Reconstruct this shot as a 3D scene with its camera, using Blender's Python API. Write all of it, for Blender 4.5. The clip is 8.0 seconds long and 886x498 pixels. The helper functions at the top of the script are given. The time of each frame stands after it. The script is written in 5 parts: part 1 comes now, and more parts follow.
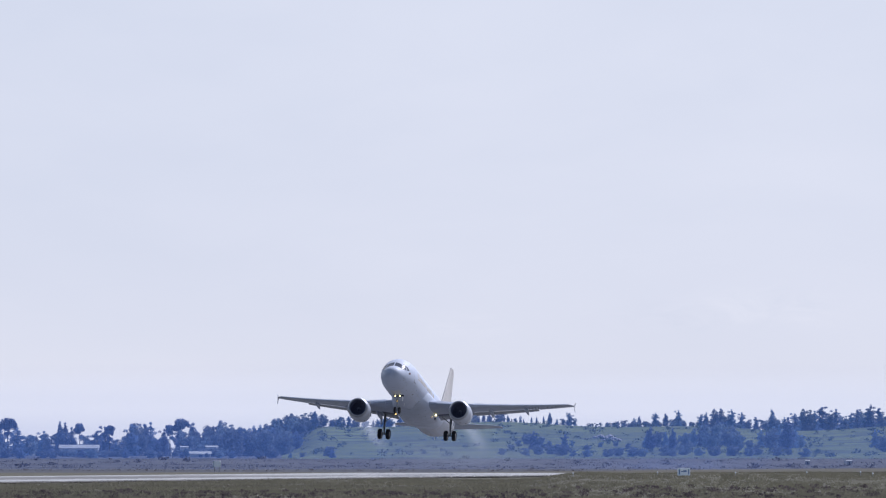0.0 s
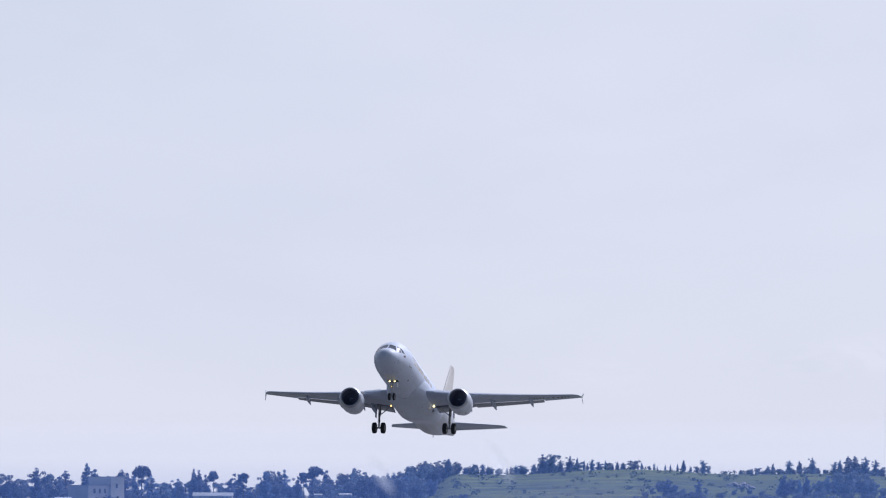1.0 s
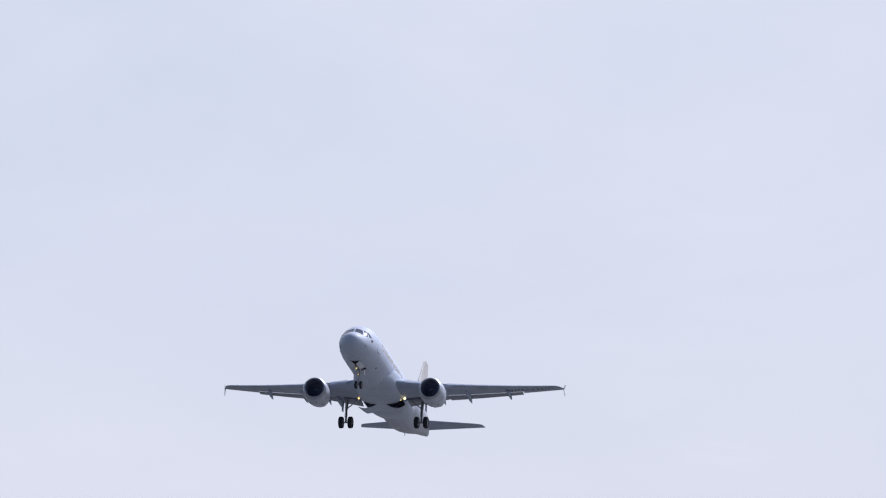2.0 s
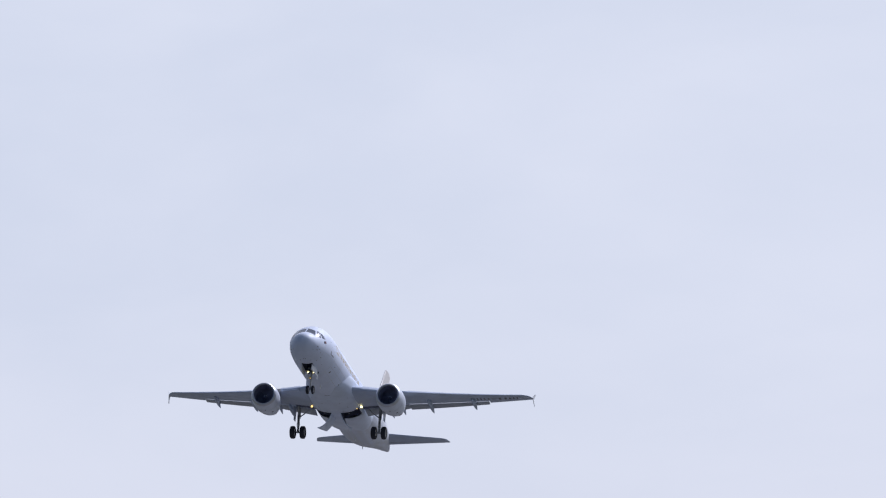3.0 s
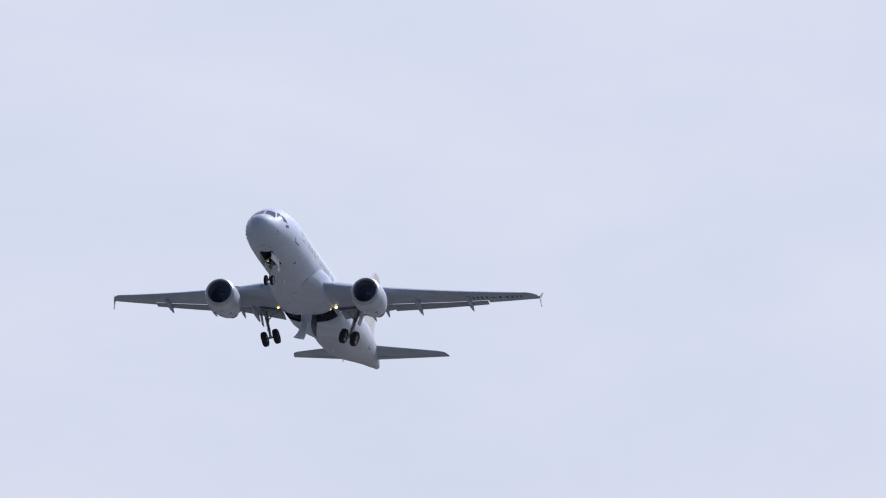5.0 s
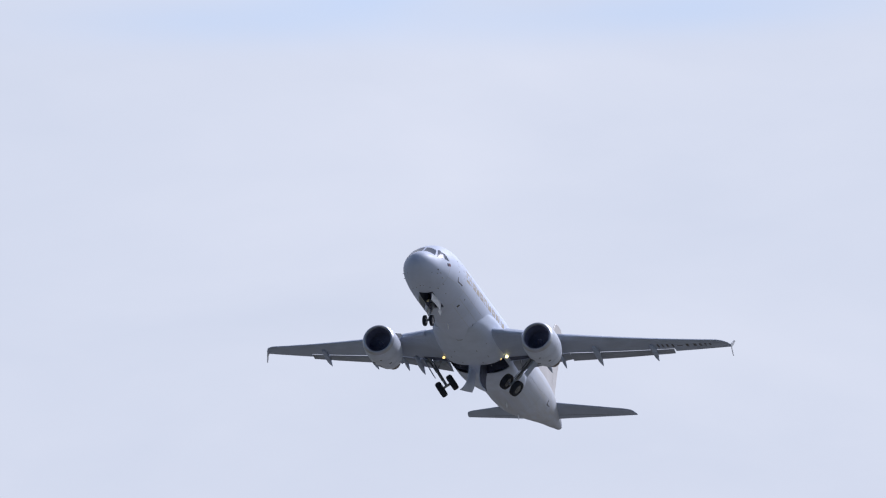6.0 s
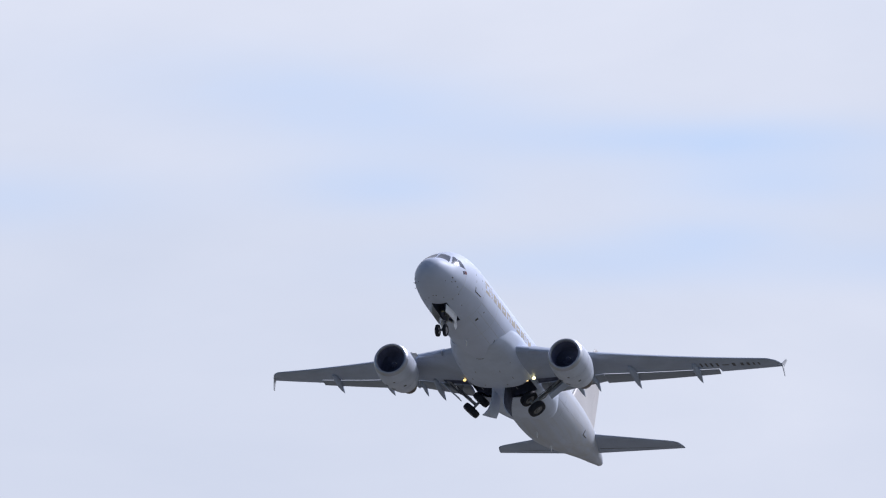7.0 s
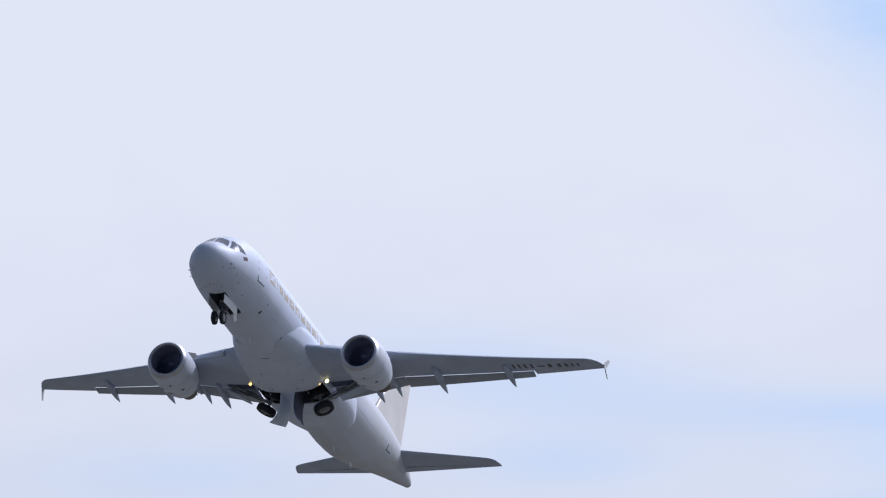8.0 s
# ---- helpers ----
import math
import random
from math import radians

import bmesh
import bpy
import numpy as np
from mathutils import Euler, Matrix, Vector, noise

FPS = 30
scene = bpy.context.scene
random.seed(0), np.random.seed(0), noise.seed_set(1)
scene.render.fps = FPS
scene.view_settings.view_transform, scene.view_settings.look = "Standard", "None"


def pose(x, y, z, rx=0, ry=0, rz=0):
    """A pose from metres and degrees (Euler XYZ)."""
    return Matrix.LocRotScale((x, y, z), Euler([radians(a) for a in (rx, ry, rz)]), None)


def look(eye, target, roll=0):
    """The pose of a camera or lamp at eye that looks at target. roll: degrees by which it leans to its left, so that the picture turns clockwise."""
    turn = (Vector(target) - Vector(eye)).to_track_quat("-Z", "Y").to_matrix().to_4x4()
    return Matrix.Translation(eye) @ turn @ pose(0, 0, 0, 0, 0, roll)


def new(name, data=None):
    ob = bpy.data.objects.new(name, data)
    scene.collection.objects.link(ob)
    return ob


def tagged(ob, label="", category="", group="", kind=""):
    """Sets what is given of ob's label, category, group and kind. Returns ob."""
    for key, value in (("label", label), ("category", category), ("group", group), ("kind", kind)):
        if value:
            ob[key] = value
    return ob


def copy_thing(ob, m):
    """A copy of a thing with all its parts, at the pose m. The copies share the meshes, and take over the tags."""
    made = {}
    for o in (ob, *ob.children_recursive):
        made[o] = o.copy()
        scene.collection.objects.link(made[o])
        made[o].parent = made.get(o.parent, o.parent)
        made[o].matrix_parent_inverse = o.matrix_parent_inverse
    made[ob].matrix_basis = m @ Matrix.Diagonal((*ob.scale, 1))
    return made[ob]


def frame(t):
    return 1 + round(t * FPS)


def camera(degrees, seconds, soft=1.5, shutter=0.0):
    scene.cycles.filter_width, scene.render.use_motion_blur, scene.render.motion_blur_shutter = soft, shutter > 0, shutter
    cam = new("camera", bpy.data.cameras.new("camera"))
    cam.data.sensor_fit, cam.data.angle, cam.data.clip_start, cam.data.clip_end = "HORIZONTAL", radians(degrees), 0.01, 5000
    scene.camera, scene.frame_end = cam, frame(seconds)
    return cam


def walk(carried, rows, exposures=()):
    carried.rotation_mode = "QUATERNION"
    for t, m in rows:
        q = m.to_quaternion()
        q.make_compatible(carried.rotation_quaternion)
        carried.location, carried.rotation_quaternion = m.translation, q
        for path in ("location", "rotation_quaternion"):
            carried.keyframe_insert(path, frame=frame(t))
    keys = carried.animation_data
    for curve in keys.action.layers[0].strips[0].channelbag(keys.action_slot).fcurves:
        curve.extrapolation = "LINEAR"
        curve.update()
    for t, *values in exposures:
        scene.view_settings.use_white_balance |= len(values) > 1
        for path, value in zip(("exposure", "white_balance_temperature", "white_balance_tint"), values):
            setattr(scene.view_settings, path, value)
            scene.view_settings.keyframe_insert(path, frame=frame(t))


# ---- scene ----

# ---------- camera and its walk ----------
cam = camera(5.0, 8.0, soft=1.2)
STAND = (0.0, 0.0, 2.6)
cam_rows = [
    (0, -0.010, 1.149),
    (0.1, 0.023, 1.206),
    (0.2, 0.044, 1.244),
    (0.3, 0.048, 1.264),
    (0.4, 0.071, 1.271),
    (0.5, 0.177, 1.282),
    (0.6, 0.289, 1.299),
    (0.7, 0.467, 1.335),
    (0.8, 0.633, 1.370),
    (0.9, 0.710, 1.384),
    (1, 0.745, 1.418),
    (1.1, 0.853, 1.479),
    (1.2, 0.900, 1.539),
    (1.3, 1.014, 1.642),
    (1.4, 1.138, 1.714),
    (1.5, 1.231, 1.722),
    (1.6, 1.269, 1.779),
    (1.7, 1.300, 1.797),
    (2.8, 2.034, 2.431),
    (2.9, 2.108, 2.507),
    (3, 2.166, 2.546),
    (3.1, 2.235, 2.568),
    (3.2, 2.310, 2.609),
    (3.3, 2.376, 2.712),
    (3.4, 2.443, 2.816),
    (3.5, 2.505, 2.926),
    (3.6, 2.558, 3.012),
    (3.7, 2.605, 3.084),
    (3.8, 2.630, 3.115),
    (3.9, 2.730, 3.158),
    (4, 2.900, 3.220),
    (4.1, 3.072, 3.237),
    (4.2, 3.227, 3.249),
    (5.3, 5.237, 4.180),
    (5.4, 5.580, 4.412),
    (5.5, 5.838, 4.569),
    (5.6, 6.069, 4.678),
    (5.7, 6.333, 4.806),
    (5.8, 6.569, 4.859),
    (5.9, 6.747, 4.907),
    (6, 6.875, 4.975),
    (6.1, 6.949, 5.017),
    (6.2, 7.166, 5.154),
    (6.3, 7.429, 5.369),
    (6.4, 7.631, 5.544),
    (6.5, 7.791, 5.676),
    (6.6, 7.987, 5.796),
    (6.7, 8.199, 5.926),
    (6.8, 8.392, 6.062),
    (6.9, 8.601, 6.239),
    (7, 8.826, 6.349),
    (7.1, 9.137, 6.486),
    (7.2, 9.262, 6.624),
    (7.3, 9.284, 6.657),
    (7.4, 9.397, 6.781),
    (7.5, 9.476, 6.950),
    (7.6, 9.519, 7.176),
    (7.7, 9.636, 7.361),
    (7.8, 9.701, 7.559),
    (7.9, 9.772, 7.726),
    (8, 9.840, 7.896),
]
walk(cam, [(t, pose(*STAND, 90 + tilt, 0, yaw)) for t, yaw, tilt in cam_rows], exposures=[(0.0, 0.0, 5800, 17), (8.0, 0.0, 5800, 17)])

# ---------- world, sun, exposure ----------
SUN_AZ, SUN_EL = 44.0, 44.0          # degrees clockwise from +y, and up
world = bpy.data.worlds.new("sky")
scene.world = world
world.use_nodes = True
wt = world.node_tree
wt.nodes.clear()


def wnode(kind, **kw):
    n = wt.nodes.new(kind)
    for k, v in kw.items():
        n.inputs[k].default_value = v
    return n


def wmath(op, a, b=None, c=None):
    n = wt.nodes.new("ShaderNodeMath")
    n.operation = op
    for i, v in enumerate((a, b, c)):
        if v is None:
            continue
        if isinstance(v, (int, float)):
            n.inputs[i].default_value = v
        else:
            wt.links.new(v, n.inputs[i])
    return n.outputs[0]


HAZE_TOP = (0.0050, 0.0090)          # radians up: where the haze over the land thins out, and ends


def build_sky():
    """Nishita sky behind a high thin cloud veil with a few openings."""
    link = wt.links.new
    out = wnode("ShaderNodeOutputWorld")
    sky = wnode("ShaderNodeTexSky")
    sky.sky_type, sky.sun_disc = "NISHITA", False
    sky.sun_elevation, sky.sun_rotation = radians(SUN_EL), radians(SUN_AZ)
    sky.air_density, sky.dust_density = 1.0, 0.6
    blue = wnode("ShaderNodeBackground", Strength=0.046)
    link(sky.outputs[0], blue.inputs["Color"])
    co = wnode("ShaderNodeTexCoord")
    sep = wnode("ShaderNodeSeparateXYZ")
    link(co.outputs["Generated"], sep.inputs[0])
    X, Y, Z = sep.outputs
    flat = wmath("SQRT", wmath("ADD", wmath("MULTIPLY", X, X), wmath("MULTIPLY", Y, Y)))
    az = wmath("ARCTAN2", X, Y)
    el = wmath("ARCTAN2", Z, flat)
    plane = wnode("ShaderNodeCombineXYZ")
    link(wmath("MULTIPLY", az, 14.0), plane.inputs[0])
    link(wmath("MULTIPLY", el, 34.0), plane.inputs[1])
    broad = wnode("ShaderNodeTexNoise", Scale=1.0, Detail=5.0, Roughness=0.5, Distortion=0.5)
    link(plane.outputs[0], broad.inputs["Vector"])
    fine = wnode("ShaderNodeTexNoise", Scale=3.2, Detail=6.0, Roughness=0.55, Distortion=0.3)
    link(plane.outputs[0], fine.inputs["Vector"])

    def gap(a, e, wa, we, slant=0.0, much=1.0):
        """A soft opening in the veil, at azimuth a and elevation e in degrees."""
        da = wmath("MULTIPLY", wmath("SUBTRACT", az, radians(a)), 1 / radians(wa))
        rise = wmath("MULTIPLY", wmath("SUBTRACT", az, radians(a)), slant)
        de = wmath("MULTIPLY", wmath("SUBTRACT", wmath("SUBTRACT", el, radians(e)), rise), 1 / radians(we))
        r2 = wmath("ADD", wmath("MULTIPLY", da, da), wmath("MULTIPLY", de, de))
        return wmath("MULTIPLY", wmath("EXPONENT", wmath("MULTIPLY", r2, -1.0)), much)

    puffs = None
    for g in PUFFS:
        v = gap(*g)
        puffs = v if puffs is None else wmath("ADD", puffs, v)
    curl = wnode("ShaderNodeTexNoise", Scale=9.0, Detail=5.0, Roughness=0.6, Distortion=1.2)
    link(plane.outputs[0], curl.inputs["Vector"])
    puffs = wmath("MULTIPLY", wmath("MINIMUM", puffs, 1.0), wmath("MULTIPLY_ADD", curl.outputs[0], 5.0, -2.2))
    openings = None
    for g in GAPS:
        v = gap(*g)
        openings = v if openings is None else wmath("ADD", openings, v)
    ragged = wmath("ADD", wmath("MULTIPLY", broad.outputs[0], 1.3), wmath("MULTIPLY", fine.outputs[0], 0.7))
    clear = wmath("MULTIPLY", openings, wmath("MULTIPLY_ADD", ragged, 0.95, -0.34))
    clear = wmath("MINIMUM", wmath("MAXIMUM", clear, 0.0), 1.0)
    # the veil thins out to open blue sky on the far side of the heavens, behind the stand
    behind = wnode("ShaderNodeMapRange")
    behind.inputs["From Min"].default_value, behind.inputs["From Max"].default_value = 0.65, -0.25
    link(wmath("ADD", Y, wmath("MULTIPLY", X, 0.5)), behind.inputs["Value"])
    # veil: a little whiter low down and in billows
    veil = wnode("ShaderNodeMixRGB")
    veil.inputs[1].default_value = (0.658, 0.69, 0.719, 1)
    veil.inputs[2].default_value = (0.782, 0.792, 0.790, 1)
    tone = wmath("MULTIPLY_ADD", broad.outputs[0], 1.6, -0.45)
    tone = wmath("ADD", tone, wmath("MULTIPLY", wmath("SUBTRACT", fine.outputs[0], 0.5), 0.5))
    high = wmath("MAXIMUM", wmath("SUBTRACT", el, radians(6.3)), 0.0)
    tone = wmath("ADD", tone, wmath("MULTIPLY", wmath("MINIMUM", high, 0.06), 20.0))
    tone = wmath("ADD", tone, wmath("MULTIPLY", puffs, 0.42))
    tone = wmath("ADD", tone, wmath("MULTIPLY_ADD", wmath("MAXIMUM", az, -0.045), 3.0, 0.07))      # whiter towards the sun's side
    tone = wmath("MINIMUM", wmath("MAXIMUM", tone, 0.0), 1.0)
    link(tone, veil.inputs[0])
    # paler, warmer air towards the horizon
    low = wnode("ShaderNodeMixRGB")
    link(wmath("MULTIPLY", wmath("EXPONENT", wmath("MULTIPLY", wmath("MAXIMUM", el, 0.0), -55.0)), 0.75), low.inputs[0])
    link(veil.outputs[0], low.inputs[1])
    low.inputs[2].default_value = (0.790, 0.762, 0.740, 1)
    # extra white low down, making up for what the haze sheets darken
    glow = wnode("ShaderNodeMapRange")
    glow.interpolation_type = "SMOOTHSTEP"
    glow.inputs["From Min"].default_value, glow.inputs["From Max"].default_value = HAZE_TOP[1] * 0.97, HAZE_TOP[0]
    link(el, glow.inputs["Value"])
    bright = wnode("ShaderNodeMixRGB")
    link(glow.outputs[0], bright.inputs[0])
    link(low.outputs[0], bright.inputs[1])
    bright.inputs[2].default_value = (0.97, 0.945, 0.87, 1)
    white = wnode("ShaderNodeBackground", Strength=1.0)
    link(bright.outputs[0], white.inputs["Color"])
    pale = wnode("ShaderNodeBackground", Strength=1.0)
    pale.inputs["Color"].default_value = (0.57, 0.735, 0.935, 1)
    both = wnode("ShaderNodeMixShader")
    both.inputs[0].default_value = 0.85
    link(blue.outputs[0], both.inputs[1])
    link(pale.outputs[0], both.inputs[2])
    mix = wnode("ShaderNodeMixShader")
    link(clear, mix.inputs[0])
    link(white.outputs[0], mix.inputs[1])
    link(both.outputs[0], mix.inputs[2])
    whole = wnode("ShaderNodeMixShader")
    link(behind.outputs[0], whole.inputs[0])
    link(mix.outputs[0], whole.inputs[1])
    link(blue.outputs[0], whole.inputs[2])
    link(whole.outputs[0], out.inputs[0])


# azimuth (right positive), elevation, width, height, slant, how open
GAPS = [(-9.45, 7.18, 1.25, 0.24, -0.1, 0.78), (-6.85, 6.72, 0.9, 0.16, 0.0, 0.6), (-5.5, 6.33, 1.2, 0.15, 0.05, 0.7), (-8.1, 6.26, 1.0, 0.14, 0.0, 0.6),
        (-7.2, 6.97, 1.4, 0.13, 0.0, 0.8), (-9.2, 6.70, 0.6, 0.15, 0.0, 0.7), (-7.3, 6.42, 0.6, 0.12, 0.0, 0.5), (-11.3, 6.62, 0.9, 0.18, 0.0, 0.6),
        (-7.42, 9.18, 0.95, 0.58, -0.7, 0.95), (-7.3, 9.4, 0.5, 0.4, -0.6, 0.9)]
# small pale billows low in the sky: azimuth, elevation, width, height
PUFFS = [(1.72, 0.83, 0.30, 0.10), (2.05, 0.80, 0.22, 0.09), (1.30, 0.76, 0.35, 0.07), (0.15, 0.70, 0.22, 0.06)]
build_sky()

lamp = bpy.data.lights.new("sun", "SUN")
lamp.energy, lamp.angle, lamp.color = 3.0, radians(4), (1.0, 0.96, 0.93)
sun = new("sun", lamp)
sun.matrix_world = look((0, 0, 400), (-math.sin(radians(SUN_AZ)) * math.cos(radians(SUN_EL)) * 100,
                                      -math.cos(radians(SUN_AZ)) * math.cos(radians(SUN_EL)) * 100,
                                      400 - math.sin(radians(SUN_EL)) * 100))
scene.view_settings.exposure = 0.0


# ---------- materials ----------
def material(name, color, rough=0.5, metal=0.0, vary=0.15, scale=2.0, fine=20.0, bump=0.0, second=None, emit=None, coat=0.0,
             island=0.0, spec=0.5, coords="Object", through_light=0.0, each=0.0, sharp=1.0, stretch=None):
    m = bpy.data.materials.new(name)
    m.use_nodes = True
    t = m.node_tree
    b = t.nodes["Principled BSDF"]
    b.inputs["Roughness"].default_value, b.inputs["Metallic"].default_value = rough, metal
    b.inputs["Coat Weight"].default_value = coat
    b.inputs["Specular IOR Level"].default_value = spec
    co = t.nodes.new("ShaderNodeTexCoord")
    n1 = t.nodes.new("ShaderNodeTexNoise")
    n1.inputs["Scale"].default_value, n1.inputs["Detail"].default_value = scale, 4
    n2 = t.nodes.new("ShaderNodeTexNoise")
    n2.inputs["Scale"].default_value, n2.inputs["Detail"].default_value = fine, 3
    where = co.outputs[coords]
    if stretch:
        turned = t.nodes.new("ShaderNodeMapping")
        turned.inputs["Scale"].default_value = stretch
        t.links.new(where, turned.inputs["Vector"])
        where = turned.outputs[0]
    t.links.new(where, n1.inputs["Vector"])
    t.links.new(where, n2.inputs["Vector"])
    add = t.nodes.new("ShaderNodeMath")
    add.operation = "MULTIPLY_ADD"
    add.inputs[1].default_value = 0.35
    t.links.new(n2.outputs[0], add.inputs[0])
    t.links.new(n1.outputs[0], add.inputs[2])
    last = add.outputs[0]
    if island:
        geo = t.nodes.new("ShaderNodeNewGeometry")
        rnd = t.nodes.new("ShaderNodeMath")
        rnd.operation = "MULTIPLY_ADD"
        rnd.inputs[1].default_value = island
        t.links.new(geo.outputs["Random Per Island"], rnd.inputs[0])
        t.links.new(last, rnd.inputs[2])
        last = rnd.outputs[0]
    ramp = t.nodes.new("ShaderNodeMapRange")
    mid = 0.67 + island / 2
    half = (0.3 + island / 3) / sharp
    ramp.inputs["From Min"].default_value, ramp.inputs["From Max"].default_value = mid - half, mid + half
    t.links.new(last, ramp.inputs["Value"])
    mix = t.nodes.new("ShaderNodeMixRGB")
    lo = second or tuple(c * (1 - vary) for c in color)
    mix.inputs[1].default_value = (*lo, 1)
    mix.inputs[2].default_value = (*[min(1, c * (1 + (0 if second else vary * 0.6))) for c in color], 1)
    t.links.new(ramp.outputs[0], mix.inputs[0])
    t.links.new(mix.outputs[0], b.inputs["Base Color"])
    if each:
        # one plant lighter or greener than the next
        info = t.nodes.new("ShaderNodeObjectInfo")
        sway = t.nodes.new("ShaderNodeMapRange")
        sway.inputs["To Min"].default_value, sway.inputs["To Max"].default_value = 1 - each, 1 + each
        t.links.new(info.outputs["Random"], sway.inputs["Value"])
        hsv = t.nodes.new("ShaderNodeHueSaturation")
        hue = t.nodes.new("ShaderNodeMapRange")
        hue.inputs["To Min"].default_value, hue.inputs["To Max"].default_value = 0.525, 0.475
        t.links.new(info.outputs["Random"], hue.inputs["Value"])
        t.links.new(hue.outputs[0], hsv.inputs["Hue"])
        t.links.new(sway.outputs[0], hsv.inputs["Value"])
        t.links.new(mix.outputs[0], hsv.inputs["Color"])
        t.links.new(hsv.outputs[0], b.inputs["Base Color"])
    rr = t.nodes.new("ShaderNodeMapRange")
    rr.inputs["To Min"].default_value, rr.inputs["To Max"].default_value = max(0.02, rough - 0.1), min(1, rough + 0.1)
    t.links.new(n2.outputs[0], rr.inputs["Value"])
    t.links.new(rr.outputs[0], b.inputs["Roughness"])
    if bump:
        bp = t.nodes.new("ShaderNodeBump")
        bp.inputs["Strength"].default_value, bp.inputs["Distance"].default_value = 0.5, bump
        t.links.new(n2.outputs[0], bp.inputs["Height"])
        t.links.new(bp.outputs[0], b.inputs["Normal"])
    if through_light:
        tr = t.nodes.new("ShaderNodeBsdfTranslucent")
        t.links.new(mix.outputs[0], tr.inputs["Color"])
        ms = t.nodes.new("ShaderNodeMixShader")
        ms.inputs[0].default_value = through_light
        t.links.new(b.outputs[0], ms.inputs[1])
        t.links.new(tr.outputs[0], ms.inputs[2])
        t.links.new(ms.outputs[0], t.nodes["Material Output"].inputs[0])
    if emit:
        b.inputs["Emission Color"].default_value = (*emit[0], 1)
        b.inputs["Emission Strength"].default_value = emit[1]
    return m


def grime(m, y0, y1, tint):
    """Oily streaks blown back along the skin, growing between two stations along the body."""
    t = m.node_tree
    b = t.nodes["Principled BSDF"]
    old = b.inputs["Base Color"].links[0].from_socket
    co = t.nodes.new("ShaderNodeTexCoord")
    sep = t.nodes.new("ShaderNodeSeparateXYZ")
    t.links.new(co.outputs["Object"], sep.inputs[0])
    along = t.nodes.new("ShaderNodeMapRange")
    along.interpolation_type = "SMOOTHSTEP"
    along.inputs["From Min"].default_value, along.inputs["From Max"].default_value = y0, y1
    t.links.new(sep.outputs[1], along.inputs["Value"])
    stretch = t.nodes.new("ShaderNodeMapping")
    stretch.inputs["Scale"].default_value = (1.6, 0.12, 1.6)
    t.links.new(co.outputs["Object"], stretch.inputs["Vector"])
    nz = t.nodes.new("ShaderNodeTexNoise")
    nz.inputs["Scale"].default_value, nz.inputs["Detail"].default_value = 1.4, 5
    t.links.new(stretch.outputs[0], nz.inputs["Vector"])
    much = t.nodes.new("ShaderNodeMapRange")
    much.inputs["From Min"].default_value, much.inputs["From Max"].default_value = 0.3, 0.65
    much.inputs["To Min"].default_value = 0.35
    t.links.new(nz.outputs[0], much.inputs["Value"])
    both = t.nodes.new("ShaderNodeMath")
    both.operation = "MULTIPLY"
    t.links.new(along.outputs[0], both.inputs[0])
    t.links.new(much.outputs[0], both.inputs[1])
    mix = t.nodes.new("ShaderNodeMixRGB")
    t.links.new(both.outputs[0], mix.inputs[0])
    t.links.new(old, mix.inputs[1])
    mix.inputs[2].default_value = (*tint, 1)
    t.links.new(mix.outputs[0], b.inputs["Base Color"])
    return m


SKIN = grime(material("fuselage_paint", (0.645, 0.71, 0.865), 0.52, vary=0.08, scale=0.5, fine=3.0, spec=0.32), 3.0, -10.0, (0.54, 0.56, 0.60))
PAINT = material("white_paint", (0.73, 0.755, 0.80), 0.45, vary=0.08, scale=0.5, fine=3.0, spec=0.35)
COWL = material("cowl_paint", (0.655, 0.705, 0.815), 0.42, vary=0.16, scale=1.3, fine=6.0)
BELLY = material("belly_paint", (0.63, 0.695, 0.83), 0.52, vary=0.12, scale=0.9, fine=5.0, spec=0.32)
FINPAINT = material("cream_fin_paint", (0.64, 0.62, 0.61), 0.45, vary=0.1, scale=0.6, fine=3.0, coat=0.05)
GREY = material("wing_grey_paint", (0.445, 0.505, 0.63), 0.5, vary=0.14, scale=0.7, fine=4.0, spec=0.22)
DARKGREY = material("flap_grey_paint", (0.37, 0.40, 0.46), 0.5, vary=0.14, scale=0.9, fine=5.0, spec=0.22)
BAY = material("bay_primer", (0.095, 0.11, 0.185), 0.7, vary=0.5, scale=3, fine=12)
RUBBER = material("tyre_rubber", (0.016, 0.019, 0.030), 0.75, vary=0.25, scale=4, fine=30)
STEEL = material("gear_steel", (0.42, 0.43, 0.45), 0.42, 0.3, vary=0.3, scale=3, fine=18)
RIM = material("wheel_hub_metal", (0.22, 0.22, 0.23), 0.4, 0.7, vary=0.3, scale=5, fine=20)
LIP = material("polished_aluminium", (0.58, 0.60, 0.65), 0.45, 1.0, vary=0.08, scale=2, fine=14)
DUCT = material("inlet_lining", (0.20, 0.22, 0.34), 0.55, vary=0.2, scale=3, fine=16)
BLADE = material("fan_titanium", (0.22, 0.23, 0.34), 0.42, 0.5, vary=0.25, scale=4, fine=16)
HOT = material("exhaust_nickel", (0.16, 0.13, 0.11), 0.45, 0.9, vary=0.35, scale=3, fine=14)
GLASS = material("windshield_glass", (0.055, 0.075, 0.13), 0.2, vary=0.1, spec=0.3)
SEAM = material("panel_seam", (0.60, 0.64, 0.71), 0.5, vary=0.2, scale=2.0, fine=8.0, spec=0.2)
NAVY = material("flag_navy", (0.03, 0.03, 0.07), 0.5, vary=0.1)
GOLD = material("gold_lettering", (0.47, 0.42, 0.34), 0.45, 0.1, vary=0.1)
INK = material("dark_lettering", (0.075, 0.075, 0.09), 0.5, vary=0.1)
RED = material("flag_red", (0.14, 0.03, 0.045), 0.5, vary=0.1)
